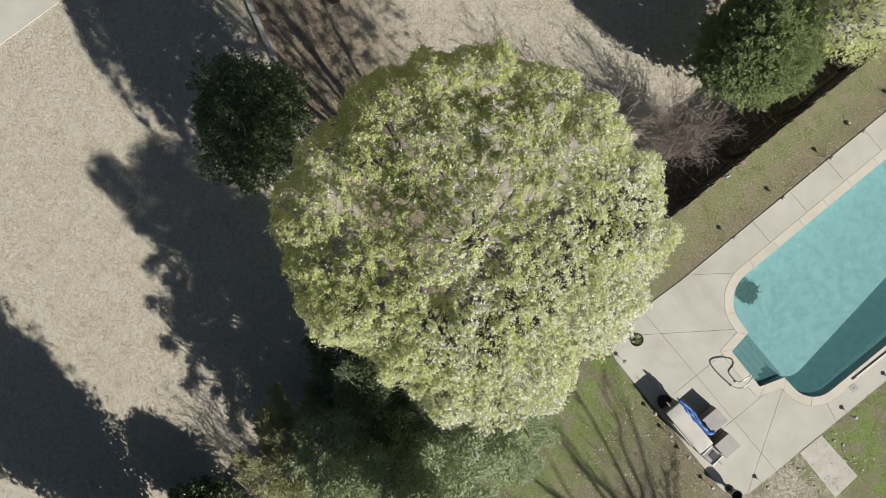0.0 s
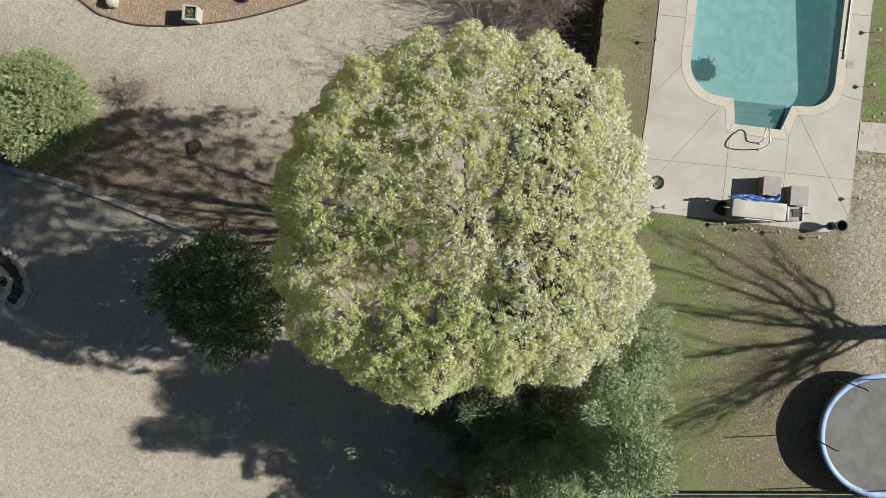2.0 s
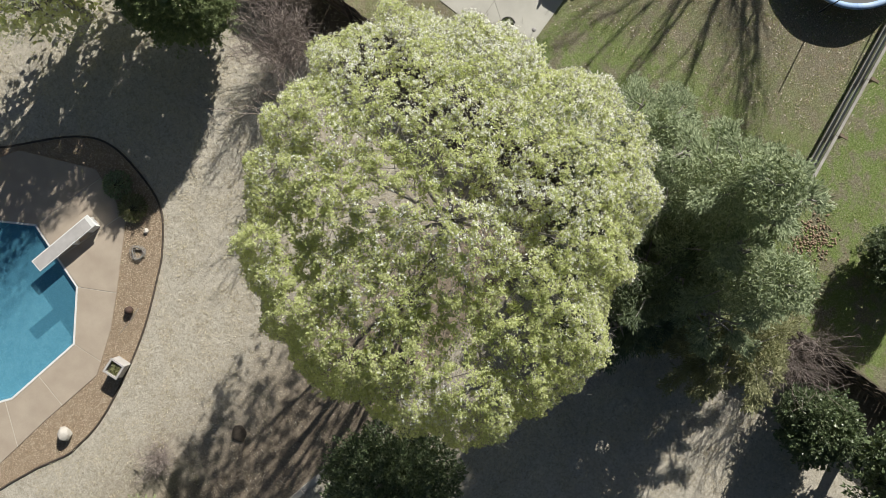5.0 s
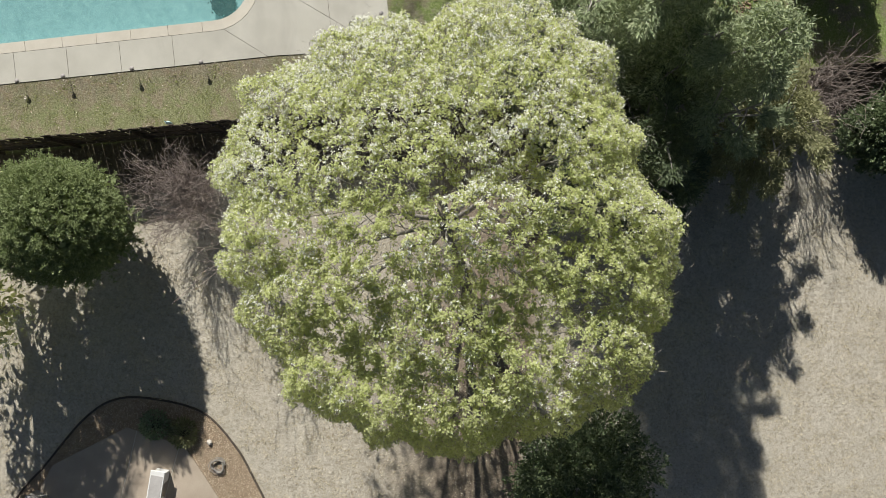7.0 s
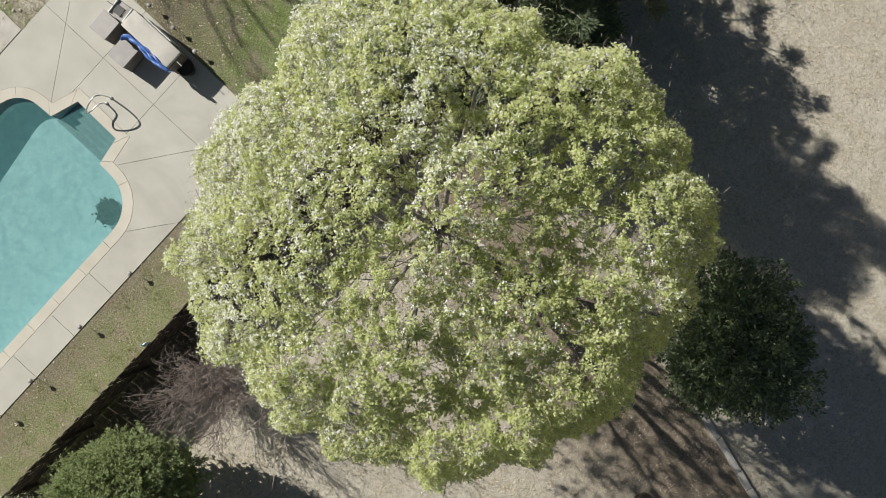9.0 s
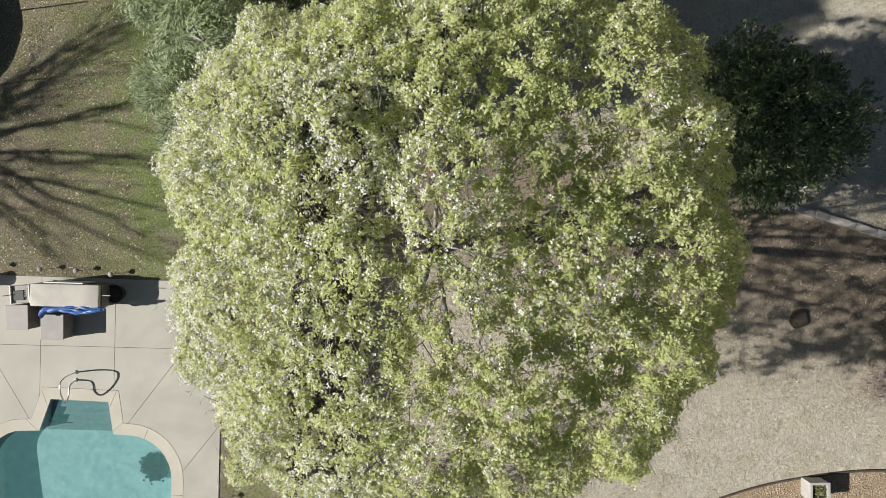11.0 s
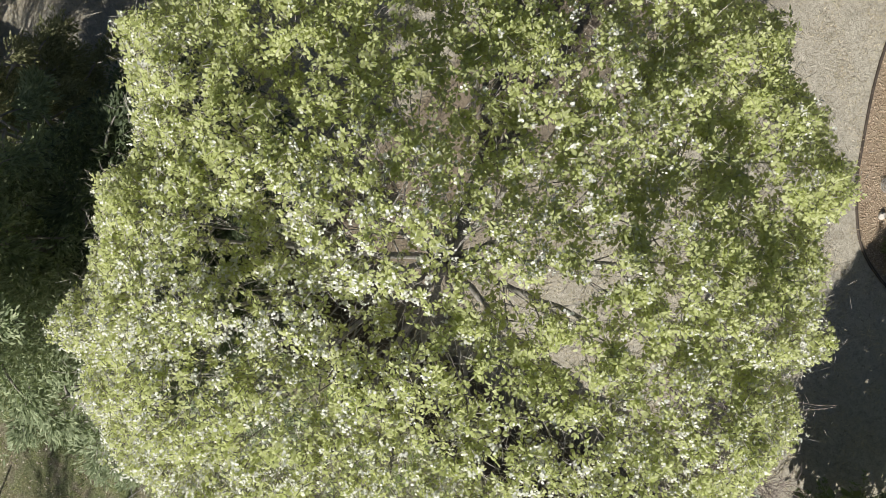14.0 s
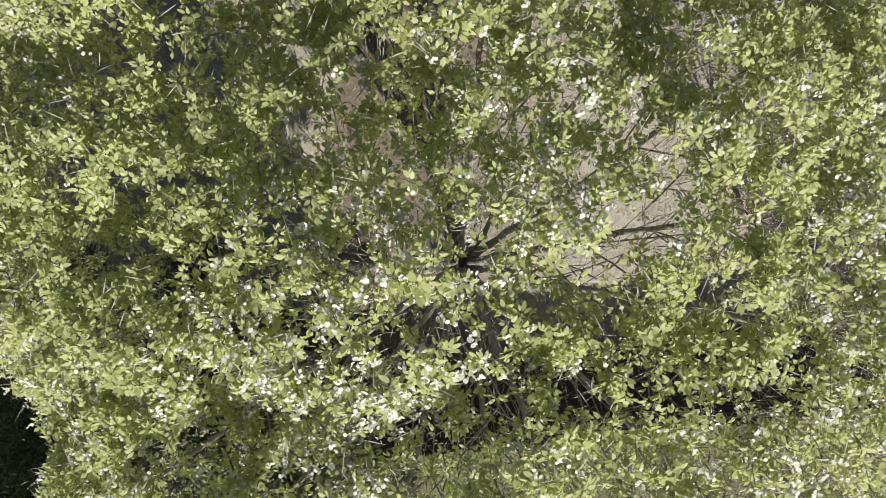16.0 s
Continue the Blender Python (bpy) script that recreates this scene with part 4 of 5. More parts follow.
    at = np.repeat(gs, per, 0) + w * 0.02
    size, shape = r.uniform(0.032, 0.056, n), r.uniform(0.40, 0.56, n)
    q = np.hypot(at[:, 0], at[:, 1]) / 5.2
    outer = at[:, 2] > pear_top(np.minimum(q, 1.0), np.arctan2(at[:, 1], at[:, 0])) - 0.1
    part("leaves", oval_mesh("leaves", at[outer], w[outer], up[outer], size[outer], (size * shape)[outer], M_PEAR), None, ob, kind="stuff")
    outer = ~outer
    part("inner_leaves", kite_mesh("inner_leaves", at[outer], w[outer], up[outer], size[outer] * 1.15, (size * shape)[outer] * 1.25, M_PEAR), None, ob, kind="stuff")
    bs, bw = sites[blooming], ways[blooming]
    per = 7
    n = len(bs) * per
    at = np.repeat(bs, per, 0) + sphere_ways(r, n) * r.uniform(0.0, 0.045, (n, 1)) + np.repeat(bw, per, 0) * 0.045
    part("blossom", flowers(r, at, np.repeat(bw, per, 0)), None, ob, "clusters of small white flowers", kind="stuff")
    return ob


def flowers(r, at, facing):
    """Small open flowers of five petals, each a shallow cup."""
    n = len(at)
    axis = facing + sphere_ways(r, n) * 0.7
    axis /= np.linalg.norm(axis, axis=1, keepdims=True)
    ref = np.cross(axis, sphere_ways(r, n))
    ref /= np.linalg.norm(ref, axis=1, keepdims=True)
    oth = np.cross(axis, ref)
    rad = r.uniform(0.009, 0.0145, n)[:, None]
    ring = [at + rad * (1 + 0.12 * (k % 2)) * (ref * math.cos(2 * math.pi * k / 5) + oth * math.sin(2 * math.pi * k / 5)) + axis * 0.003 * (k % 2) for k in range(5)]
    return raw_mesh("blossom", np.stack(ring, 1).reshape(-1, 3), np.arange(n * 5).reshape(-1, 5), M_BLOOM)


pear_tree()


def bare_tree(name, label, at, height, fork_z, spread, seed, trunk_r, n_limbs=11, material=None, category="tree", stout=0.34, dense=2):
    """A leafless tree: trunk, limbs, and branches on them."""
    r = np.random.default_rng(seed)
    ob = thing(name, label, category, (*at, 0))
    part("trunk", tubes("trunk", [(np.array([(0, 0, -0.05), (0.03, 0, fork_z * 0.5), (0, 0.02, fork_z)]), np.array([trunk_r * 1.3, trunk_r, trunk_r * 0.85]))], 9, material or M_BARK), None, ob)
    twigs = []
    for k in range(n_limbs):
        a = 2 * math.pi * k / n_limbs + r.uniform(-0.3, 0.3)
        q = r.uniform(0.35, 1.0)
        z0 = fork_z * r.uniform(0.8, 1.0)
        e = np.array([math.cos(a) * spread * q, math.sin(a) * spread * q, fork_z + (height - fork_z) * r.uniform(0.55, 1.0)])
        c = np.array([e[0] * 0.5, e[1] * 0.5, z0 + (e[2] - z0) * 0.35])
        p = curve_pts((0, 0, z0), c, e, 10) + np.concatenate([np.zeros((1, 3)), r.normal(scale=0.05, size=(9, 3))])
        rad = np.linspace(trunk_r * stout, trunk_r * stout * 0.25, 10)
        part("limb", tubes("limb", [(p, rad)], 6, material or M_BARK), None, ob)
        for i in range(2, 10):
            for _ in range(dense):
                d = (p[i] - p[i - 1]) / np.linalg.norm(p[i] - p[i - 1]) + sphere_ways(r, 1)[0] * 0.8 + np.array([0, 0, 0.25])
                e2 = p[i] + d * (height - fork_z) * r.uniform(0.1, 0.26)
                p2 = curve_pts(p[i], (p[i] + e2) / 2 + r.normal(scale=0.08, size=3), e2, 5)
                twigs.append((p2, np.linspace(max(rad[i] * 0.5, 0.006), 0.004, 5)))
                for j in (2, 3, 4):
                    e3 = p2[j] + ((p2[j] - p2[j - 1]) * 1.2 + sphere_ways(r, 1)[0] * 0.35) * r.uniform(0.6, 1.2)
                    twigs.append((np.stack([p2[j], (p2[j] + e3) / 2 + 0.02, e3]), np.array([0.007, 0.005, 0.003])))
    part("branchwork", tubes("branchwork", twigs, 4, material or M_BARK), None, ob, kind="stuff")
    return ob


bare_tree("bare_tree", "tall leafless tree with spreading limbs at the yard's edge", (14.6, -18.1), 11.4, 6.9, 5.0, 5, 0.29, 18, None, "tree", 0.22, 3)
bare_tree("bare_shrub", "dry leafless shrub with tangled purplish twigs by the fence", (7.55, 3.75), 2.6, 0.2, 1.25, 8, 0.036, 34, M_DEAD, "shrub", 0.34, 2)
bare_tree("bare_shrub", "upright leafless shrub with thin stems beneath the pear", (5.0, 4.1), 4.6, 0.3, 0.9, 12, 0.07, 9, M_DEAD, "shrub", 0.34, 1)

bare_tree("bare_shrub", "low leafless twiggy shrub beside the olive-green tree", (-6.05, -8.95), 3.2, 0.2, 0.95, 9, 0.032, 18, M_DEAD, "shrub", 0.34, 2)

# evergreens along the fence
EV = "evergreens along the fence"
plumed_tree("cedar_tree", "grey-green feathery cedar beside the fence", (-0.65, -6.3), 2.6, 10.4, 132, 52, 16, M_CEDAR, 21, 0.2, 0.2, (0.105, 0.029), EV)
plumed_tree("cedar_tree", "smaller grey-green cedar with drooping sprays", (1.35, -5.55), 1.95, 6.4, 84, 46, 16, M_CEDAR, 22, 0.15, 0.2, (0.105, 0.029), EV)
plumed_tree("cedar_tree", "tall grey-green cedar between the junipers", (-2.7, -6.2), 1.95, 9.9, 102, 46, 16, M_CEDAR, 24, 0.18, 0.2, (0.105, 0.029), EV, top=0.5)
plumed_tree("juniper_tree", "dark green juniper, its sprays deepened for the shade of the cedars", (-2.45, -3.85), 2.1, 7.9, 96, 44, 16, M_JUNIPER, 23, 0.2, 0.2, (0.105, 0.03), EV, top=0.5)
plumed_tree("juniper_tree", "olive-green plumy juniper by the lawn", (-4.85, -6.95), 2.0, 5.3, 90, 50, 17, M_OLIVE, 25, 0.13, 0.15, (0.095, 0.027), EV, 0.05, 0.7, 0.55)
crown_tree("holly_tree", "dark glossy holly with an uneven round crown", (-6.45, 3.85), (1.5, 1.7, 2.5), 3.0, 34, 0.62, 1250, 26, 0.075, 0.30, 0.105, 0.05, M_HOLLY, 26, 0.14, 0.3)
LE = "hollies at the lawn's edge"
crown_tree("holly_tree", "low dark glossy holly at the tan lawn's edge", (-8.6, -9.35), (1.0, 1.0, 1.35), 1.4, 40, 0.4, 800, 30, 0.06, 0.22, 0.095, 0.05, M_HOLLY, 27, 0.14, 0.3, LE, core=2.0)
crown_tree("holly_tree", "tall dark holly beyond the lawn's corner", (-9.95, -10.75), (1.9, 1.9, 4.6), 5.1, 60, 0.7, 1100, 30, 0.08, 0.26, 0.11, 0.055, M_HOLLY, 28, 0.2, 0.3, LE, core=2.6)
crown_tree("holly_tree", "tall dark holly beyond the lawn's corner", (-11.9, -10.6), (1.7, 1.7, 4.2), 4.7, 60, 0.7, 900, 30, 0.08, 0.26, 0.11, 0.06, M_HOLLY, 33, 0.2, 0.3, LE, core=2.6)
crown_tree("round_shrub", "clipped round light green shrub by the stone edging", (-7.0, 12.75), (2.05, 2.15, 1.6), 1.6, 320, 0.27, 2200, 30, 0.03, 0.2, 0.075, 0.022, M_DOME, 29, 0.1, 0.6)
crown_tree("round_shrub", "large clipped round shrub against the board fence", (9.5, 6.1), (2.0, 1.95, 2.65), 2.7, 380, 0.26, 2300, 30, 0.035, 0.18, 0.07, 0.024, M_DOME_DARK, 30, 0.12, 0.6, core=2.2)
crown_tree("round_shrub", "dark green round shrub on the green lawn", (-4.35, -13.4), (1.35, 1.3, 1.15), 1.2, 110, 0.27, 1000, 30, 0.035, 0.13, 0.065, 0.03, M_HOLLY, 31, 0.07, 0.5, core=1.6)


def young_pear(label, at, radii, centre_z, seed):
    ob = crown_tree("flowering_tree", label, at, radii, centre_z, 60, 0.42, 1500, 5, 0.06, 0.2, 0.05, 0.034, M_PEAR, seed, 0.16, 0.3, "young flowering trees", core=0.5, stems=80)
    r = np.random.default_rng(seed + 50)
    p, d = blob_sites(r, 3000, (0, 0, centre_z), radii, 60, 0.5, 0.3)
    p, d = np.repeat(p, 7, 0), np.repeat(d, 7, 0)
    part("blossom", flowers(r, p + r.normal(scale=0.05, size=p.shape), d), None, ob, "clusters of small white flowers", kind="stuff")
    return ob


young_pear("young flowering tree white with blossom by the fence", (12.0, 7.0), (1.7, 1.6, 3.2), 4.1, 41)
young_pear("loose young tree in pale leaf and blossom", (10.5, 10.0), (2.1, 2.0, 3.3), 3.6, 42)


# ---------------------------------------------------------------- fences
def board_fence():
    """Privacy fence: boards with thin gaps on the far side, rails and posts on the near side."""
    ob = tagged(new("fence"), "dark weathered board fence with rails and posts", "fence", kind="structure")
    ob.matrix_world = pose(7.3, 0.93, 0, 0, 0, 38.95)
    s0, s1 = -26.0, 11.0
    r = random.Random(4)
    meshes = []
    for k in range(5):
        bm = boxed(-0.0735 + 0.0006 * k, -0.010, -0.04, 0.0735, 0.010, 1.80 + 0.012 * k, 0.004)
        me = bpy.data.meshes.new("board")
        bm.to_mesh(me)
        bm.free()
        me.materials.append(M_WOOD_DARK)
        meshes.append(me)
    n = int((s1 - s0) / 0.152)
    for i in range(n):
        b = new("board", meshes[i % 5])
        b.parent = ob
        b.matrix_basis = pose(s0 + 0.076 + i * 0.152 + r.uniform(-0.004, 0.004), r.uniform(-0.004, 0.004), 0, r.uniform(-1.2, 0.6), r.uniform(-0.5, 0.5), 0)
    posts = np.arange(s0, s1 + 0.1, 2.44)
    for a in posts:
        part("post", boxed(a - 0.045, 0.05, -0.05, a + 0.045, 0.14, 1.72, 0.006), M_WOOD_DARK, ob)
    for z in (0.3, 0.95, 1.58):
        for a, b in zip(posts, posts[1:]):
            part("rail", boxed(a + 0.003, 0.014, z - 0.045, b - 0.003, 0.052, z + 0.045, 0.004), M_WOOD_DARK, ob)
    return ob


board_fence()
hang = thing("plastic_scoop", "pale blue plastic scoop hung on the board fence", "scoop", (9.13, 2.24, 1.42), 40)
bm = lathe([(0.02, -0.16), (0.07, -0.12), (0.09, 0.0), (0.08, 0.12), (0.03, 0.17)], 12)
bmesh.ops.scale(bm, vec=(1.0, 0.5, 1.0), verts=bm.verts[:])
part("bowl", bm, M_PALE_BLUE, hang, smooth=True)
part("handle", boxed(-0.012, -0.012, 0.16, 0.012, 0.012, 0.33, 0.004), M_PALE_BLUE, hang)


def rail_fence():
    ob = tagged(new("fence_rail"), "weathered three-rail ranch fence with brown posts", "fence", kind="structure")
    ob.matrix_world = pose(-1.85, -10.75, 0, 0, 0, -43.8)
    gaps = np.arange(0, 13.0, 2.02) + 0.55
    for a in gaps:
        part("post", boxed(a - 0.06, -0.06, -0.05, a + 0.06, 0.06, 1.22, 0.012), M_WOOD_POST, ob)
        part("brace", boxed(a - 0.045, -0.22, 1.14, a + 0.045, 0.055, 1.20, 0.008), M_WOOD_POST, ob)
    for z, y in ((1.12, 0.115), (0.74, 0.115), (0.36, 0.115)):
        for i, a in enumerate(gaps[:-1]):
            part("rail", boxed(a - 0.07, y - 0.05, z - 0.05, a + 1.94, y + 0.05, z + 0.05, 0.012), M_WOOD_PALE, ob)
    return ob


rail_fence()


# ---------------------------------------------------------------- stone edging between lawn and bed
edge_line = smooth_loop([(-5.4, 4.35), (-6.68, 6.97), (-7.93, 9.72), (-8.86, 11.5), (-9.95, 13.25), (-11.1, 15.1)], 8, False)
curb = tagged(new("curb"), "low edging of pale flat limestone blocks", "edging", kind="structure")
r0 = random.Random(9)
total, pos = 0.0, []
for (x0, y0), (x1, y1) in zip(edge_line, edge_line[1:]):
    seg = math.hypot(x1 - x0, y1 - y0)
    a, total = total, total + seg
    pos.append((a, a + seg, (x0, y0), (x1, y1)))


def along(s):
    for a, b, p, q in pos:
        if s <= b:
            f = (s - a) / (b - a)
            return (p[0] + (q[0] - p[0]) * f, p[1] + (q[1] - p[1]) * f, math.degrees(math.atan2(q[1] - p[1], q[0] - p[0])))
    return (*pos[-1][3], 0)


s = 0.05
while s < pos[-1][1] - 0.8:
    length = r0.uniform(0.6, 1.3)
    x, y, a = along(s + length / 2)
    bm = boxed(-length / 2 + 0.006, -0.10, -0.05, length / 2 - 0.006, 0.10, r0.uniform(0.12, 0.16), 0.014)
    for v in bm.verts:
        v.co += Vector((r0.uniform(-1, 1), r0.uniform(-1, 1), r0.uniform(-1, 1))) * 0.006
    b = part("stone", bm, M_STONE, curb)
    b.matrix_basis = pose(x, y, 0, 0, 0, a + r0.uniform(-2, 2))
    s += length

# bed with round stones by the west deck
WBED = [(-13.0, 9.42), (-12.5, 9.55), (-12.15, 10.05), (-12.12, 10.65), (-12.4, 11.35), (-12.6, 12.5), (-12.65, 14.5)]
line = smooth_loop(WBED, 6, False)
wbed = tagged(new("planting_bed_west", bpy.data.meshes.new("planting_bed_west")), "dark soil bed edged with rough stones by the deck", "planting bed", kind="structure")
left, right = [], []
for i, (x, y) in enumerate(line):
    x1, y1 = line[min(i + 1, len(line) - 1)]
    x0, y0 = line[max(i - 1, 0)]
    d = math.hypot(x1 - x0, y1 - y0)
    nx, ny = -(y1 - y0) / d, (x1 - x0) / d
    left.append((x + nx * 0.33, y + ny * 0.33)), right.append((x - nx * 0.33, y - ny * 0.33))
bm = sheet([left + right[::-1]], 0.012)
bm.to_mesh(wbed.data)
bm.free()
wbed.data.materials.append(M_SOIL)


def rock_mesh(seed, size, flat=0.6):
    rr = random.Random(seed)
    bm = bmesh.new()
    bmesh.ops.create_icosphere(bm, subdivisions=2, radius=size)
    off = Vector((rr.uniform(-9, 9), rr.uniform(-9, 9), 0))
    for v in bm.verts:
        k = 1 + 0.32 * noise.noise(v.co / size * 1.1 + off)
        v.co = Vector((v.co.x * k, v.co.y * k * 0.85, v.co.z * k * flat))
    return bm


rocks = []
for k in range(5):
    me = bpy.data.meshes.new("stone")
    bm = rock_mesh(60 + k, 0.115)
    bm.to_mesh(me)
    bm.free()
    me.materials.append(M_STONE)
    rocks.append(me)
for i, (x, y) in enumerate(p for side in (left, right) for p in side):
    for j in (0,):
        b = new("stone", rocks[i % 5])
        b.parent = wbed
        b.matrix_basis = pose(x + r0.uniform(-0.05, 0.05), y + r0.uniform(-0.05, 0.05), 0.06, 0, 0, r0.uniform(0, 360)) @ Matrix.Scale(r0.uniform(0.9, 1.4), 4)


# ---------------------------------------------------------------- pots, planters and boulders
def round_pot(name, label, at, radius, height, material, soil=True, plant=None):
    ob = thing(name, label, "plant pot", at)
    part("pot", lathe([(radius * 0.7, 0), (radius * 0.85, height * 0.4), (radius * 0.98, height * 0.93), (radius * 1.05, height * 0.95), (radius * 1.05, height), (radius * 0.93, height), (radius * 0.9, height * 0.82), (0.01, height * 0.8)], 24), material, ob, smooth=False)
    if soil:
        part("soil", lathe([(radius * 0.88, height * 0.80), (radius * 0.6, height * 0.86), (0.01, height * 0.88)], 18), M_SOIL, ob)
    if plant:
        r = np.random.default_rng(plant)
        d = sphere_ways(r, 140)
        d[:, 2] = np.abs(d[:, 2])
        part("plant", kite_mesh("plant", np.tile((0, 0, height * 0.85), (140, 1)) + d * 0.04, d, d[:, [1, 0, 2]] + np.array([0, 0, 1]), radius * r.uniform(0.5, 0.95, 140), 0.05, M_DOME), None, ob, "small green plant")
    return ob


round_pot("white_pot", "white round pot with a small plant on the stone-edged bed", (-12.5, 10.02, 0.012), 0.22, 0.42, M_WHITE, True, 5)
round_pot("black_pot", "black plastic pot of dry soil on the deck corner", (*uv(2.70, 6.72), 0.022), 0.23, 0.42, M_BLACK, True, 7)
round_pot("black_pot", "wide black pot beside the covered bench", (*uv(2.05, 9.06), 0.022), 0.24, 0.36, M_BLACK)
tall = thing("black_urn", "tall black flared urn on the deck corner", "urn", (*uv(1.86, 13.08), 0.022))
part("bowl", lathe([(0.10, 0.30), (0.16, 0.42), (0.19, 0.62), (0.20, 0.63), (0.17, 0.63), (0.14, 0.46), (0.01, 0.42)], 24), M_BLACK, tall)
part("stem", lathe([(0.15, 0), (0.14, 0.05), (0.05, 0.10), (0.06, 0.26), (0.10, 0.31)], 20), M_BLACK, tall)


def box_planter(at, turn, label):
    ob = thing("box_planter", label, "planter", at, turn, "white box planters")
    w, h = 0.25, 0.52
    for k in range(4):
        bm = boxed(-w, w - 0.045, 0, w, w, h, 0.006)
        bmesh.ops.rotate(bm, verts=bm.verts[:], cent=(0, 0, 0), matrix=Matrix.Rotation(k * math.pi / 2 , 3, "Z"))
        bmesh.ops.scale(bm, verts=bm.verts[:], vec=(1 - 0.002 * k, 1 - 0.002 * k, 1))
        part("side_panel", bm, M_GREY_WHITE, ob)
    for k in range(4):
        bm = boxed(-w - 0.02, w - 0.05, h, w + 0.02, w + 0.02, h + 0.03, 0.006)
        bmesh.ops.rotate(bm, verts=bm.verts[:], cent=(0, 0, 0), matrix=Matrix.Rotation(k * math.pi / 2, 3, "Z"))
        bmesh.ops.translate(bm, verts=bm.verts[:], vec=(0, 0, 0.001 * k))
        part("cap_board", bm, M_GREY_WHITE, ob)
    part("soil", boxed(-w + 0.05, -w + 0.05, 0.1, w - 0.05, w - 0.05, h - 0.08), M_SOIL, ob)
    r = np.random.default_rng(77)
    d = sphere_ways(r, 160)
    d[:, 2] = np.abs(d[:, 2])
    part("plant", kite_mesh("plant", np.stack([r.uniform(-0.15, 0.15, 160), r.uniform(-0.15, 0.15, 160), np.full(160, h - 0.08)], 1), d, d[:, [1, 0, 2]] + np.array([0, 0, 1]), 0.12, 0.04, M_OLIVE), None, ob, "dry low plant")
    return ob


box_planter((-1.17, 12.08, 0.01), 42, "white wooden box planter on the mulch bed")
box_planter((6.45, 14.65, 0.01), 10, "white wooden box planter in the streaked shade")
for place, size, seed, label in (((-2.85, 14.45, 0.2), 0.25, 3, "pale rounded boulder on the mulch bed"), ((3.0, 10.05, 0.03), 0.1, 5, "small stone on the mulch bed")):
    bm = rock_mesh(seed, size, 0.95)
    me = bpy.data.meshes.new("boulder")
    bm.to_mesh(me)
    bm.free()
    me.materials.append(M_STONE)
    o = new("boulder", me)
    o.location = place
    tagged(o, label, "boulder")
rust = thing("iron_ornament", "small rusty iron garden ornament on the bed", "ornament", (0.57, 11.28, 0.01))
part("body", lathe([(0.10, 0), (0.14, 0.08), (0.13, 0.2), (0.07, 0.27), (0.02, 0.30)], 14), M_RUST, rust, smooth=True)
stick = [(np.array([(0.1, 0.05, 0.03), (-0.25, 0.45, 0.05), (-0.6, 0.95, 0.04)]), np.array([0.012, 0.010, 0.006]))]
o = new("fallen_stick", tubes("fallen_stick", stick, 6, M_BARK))
o.location = (0.45, 10.95, 0)
tagged(o, "thin fallen stick lying on the mulch", "stick")
ring_lines = []
rr = np.random.default_rng(14)
for k in range(9):
    a = np.linspace(0, 2 * math.pi * 0.9, 22) + rr.uniform(0, 6)
    q = 0.2 + rr.normal(scale=0.025) + 0.02 * np.sin(3 * a)
    ring_lines.append((np.stack([q * np.cos(a), q * np.sin(a), 0.05 + 0.03 * np.sin(2 * a + k) + 0.004 * k], 1), np.full(22, 0.011)))
o = new("twig_wreath", tubes("twig_wreath", ring_lines, 5, M_BARK))
o.location = (2.36, 10.5, 0.02)
tagged(o, "loose ring of brown twigs on the mulch", "wreath")


def leafy_clump(label, at, radius, height, count, material, seed, length=0.28, width=0.03):
    r = np.random.default_rng(seed)
    ob = thing("leafy_clump", label, "plant", (*at, 0.01), 0, "bedding plants")
    a, q = r.uniform(0, 6.28, count), np.sqrt(r.uniform(0, 1, count)) * radius * 0.75
    p = np.stack([np.cos(a) * q, np.sin(a) * q, height * (1.05 - (q / radius) ** 2) * r.uniform(0.1, 1.0, count)], 1)
    w = np.stack([np.cos(a) * r.uniform(0.1, 1, count), np.sin(a) * r.uniform(0.1, 1, count), r.uniform(0.2, 0.9, count)], 1) + sphere_ways(r, count) * 0.7
    part("leaves", leaf_mesh("leaves", p, w, np.stack([-np.cos(a), -np.sin(a), np.ones(count)], 1), length * r.uniform(0.6, 1.2, count), width, material, 0.1, 0.3), None, ob, kind="stuff")
    part("crown", lathe([(radius * 0.3, 0), (radius * 0.25, height * 0.1), (0.01, height * 0.2)], 10), M_SOIL, ob)
    return ob


leafy_clump("clump of pale green strappy leaves in the bed", (3.85, 10.25), 0.6, 0.32, 900, M_OLIVE, 1, 0.13, 0.035)
leafy_clump("low dark green plants beside the deck", (4.75, 10.55), 0.6, 0.26, 900, M_CEDAR, 2, 0.12, 0.04)
bare_tree("dry_shrub", "small dry cut-back shrub on the lawn", (-4.55, 11.55), 0.62, 0.05, 0.6, 15, 0.02, 9, M_DEAD, "shrub")
bm = rock_mesh(8, 0.3, 0.28)
me = bpy.data.meshes.new("soil_mound")
bm.to_mesh(me)
bm.free()
me.materials.append(M_SOIL)
o = new("soil_mound", me)
o.location = (-4.4, 8.8, 0.03)
tagged(o, "small dark mound of bare soil in the lawn", "mound")
rr = np.random.default_rng(33)
ax, ay = rr.normal(-3.05, 0.36, 230), rr.normal(-11.35, 0.45, 230)
o = new("earth_clods", pebbles(rr, ax, ay, 0.03 * rr.random((230, 1)), 0.055, surface("reddish_earth", (0.22, 0.15, 0.10), (0.36, 0.27, 0.19), 5, 40, 0.95), "earth_clods"))
tagged(o, "heap of reddish-brown earth clods on the grass", "earth", kind="stuff")


# ---------------------------------------------------------------- poolside things
def uv_thing(name, label, category, u, v, z=0.022, turn=0.0, group=""):
    return thing(name, label, category, (*uv(u, v), z), TURN + turn, group)


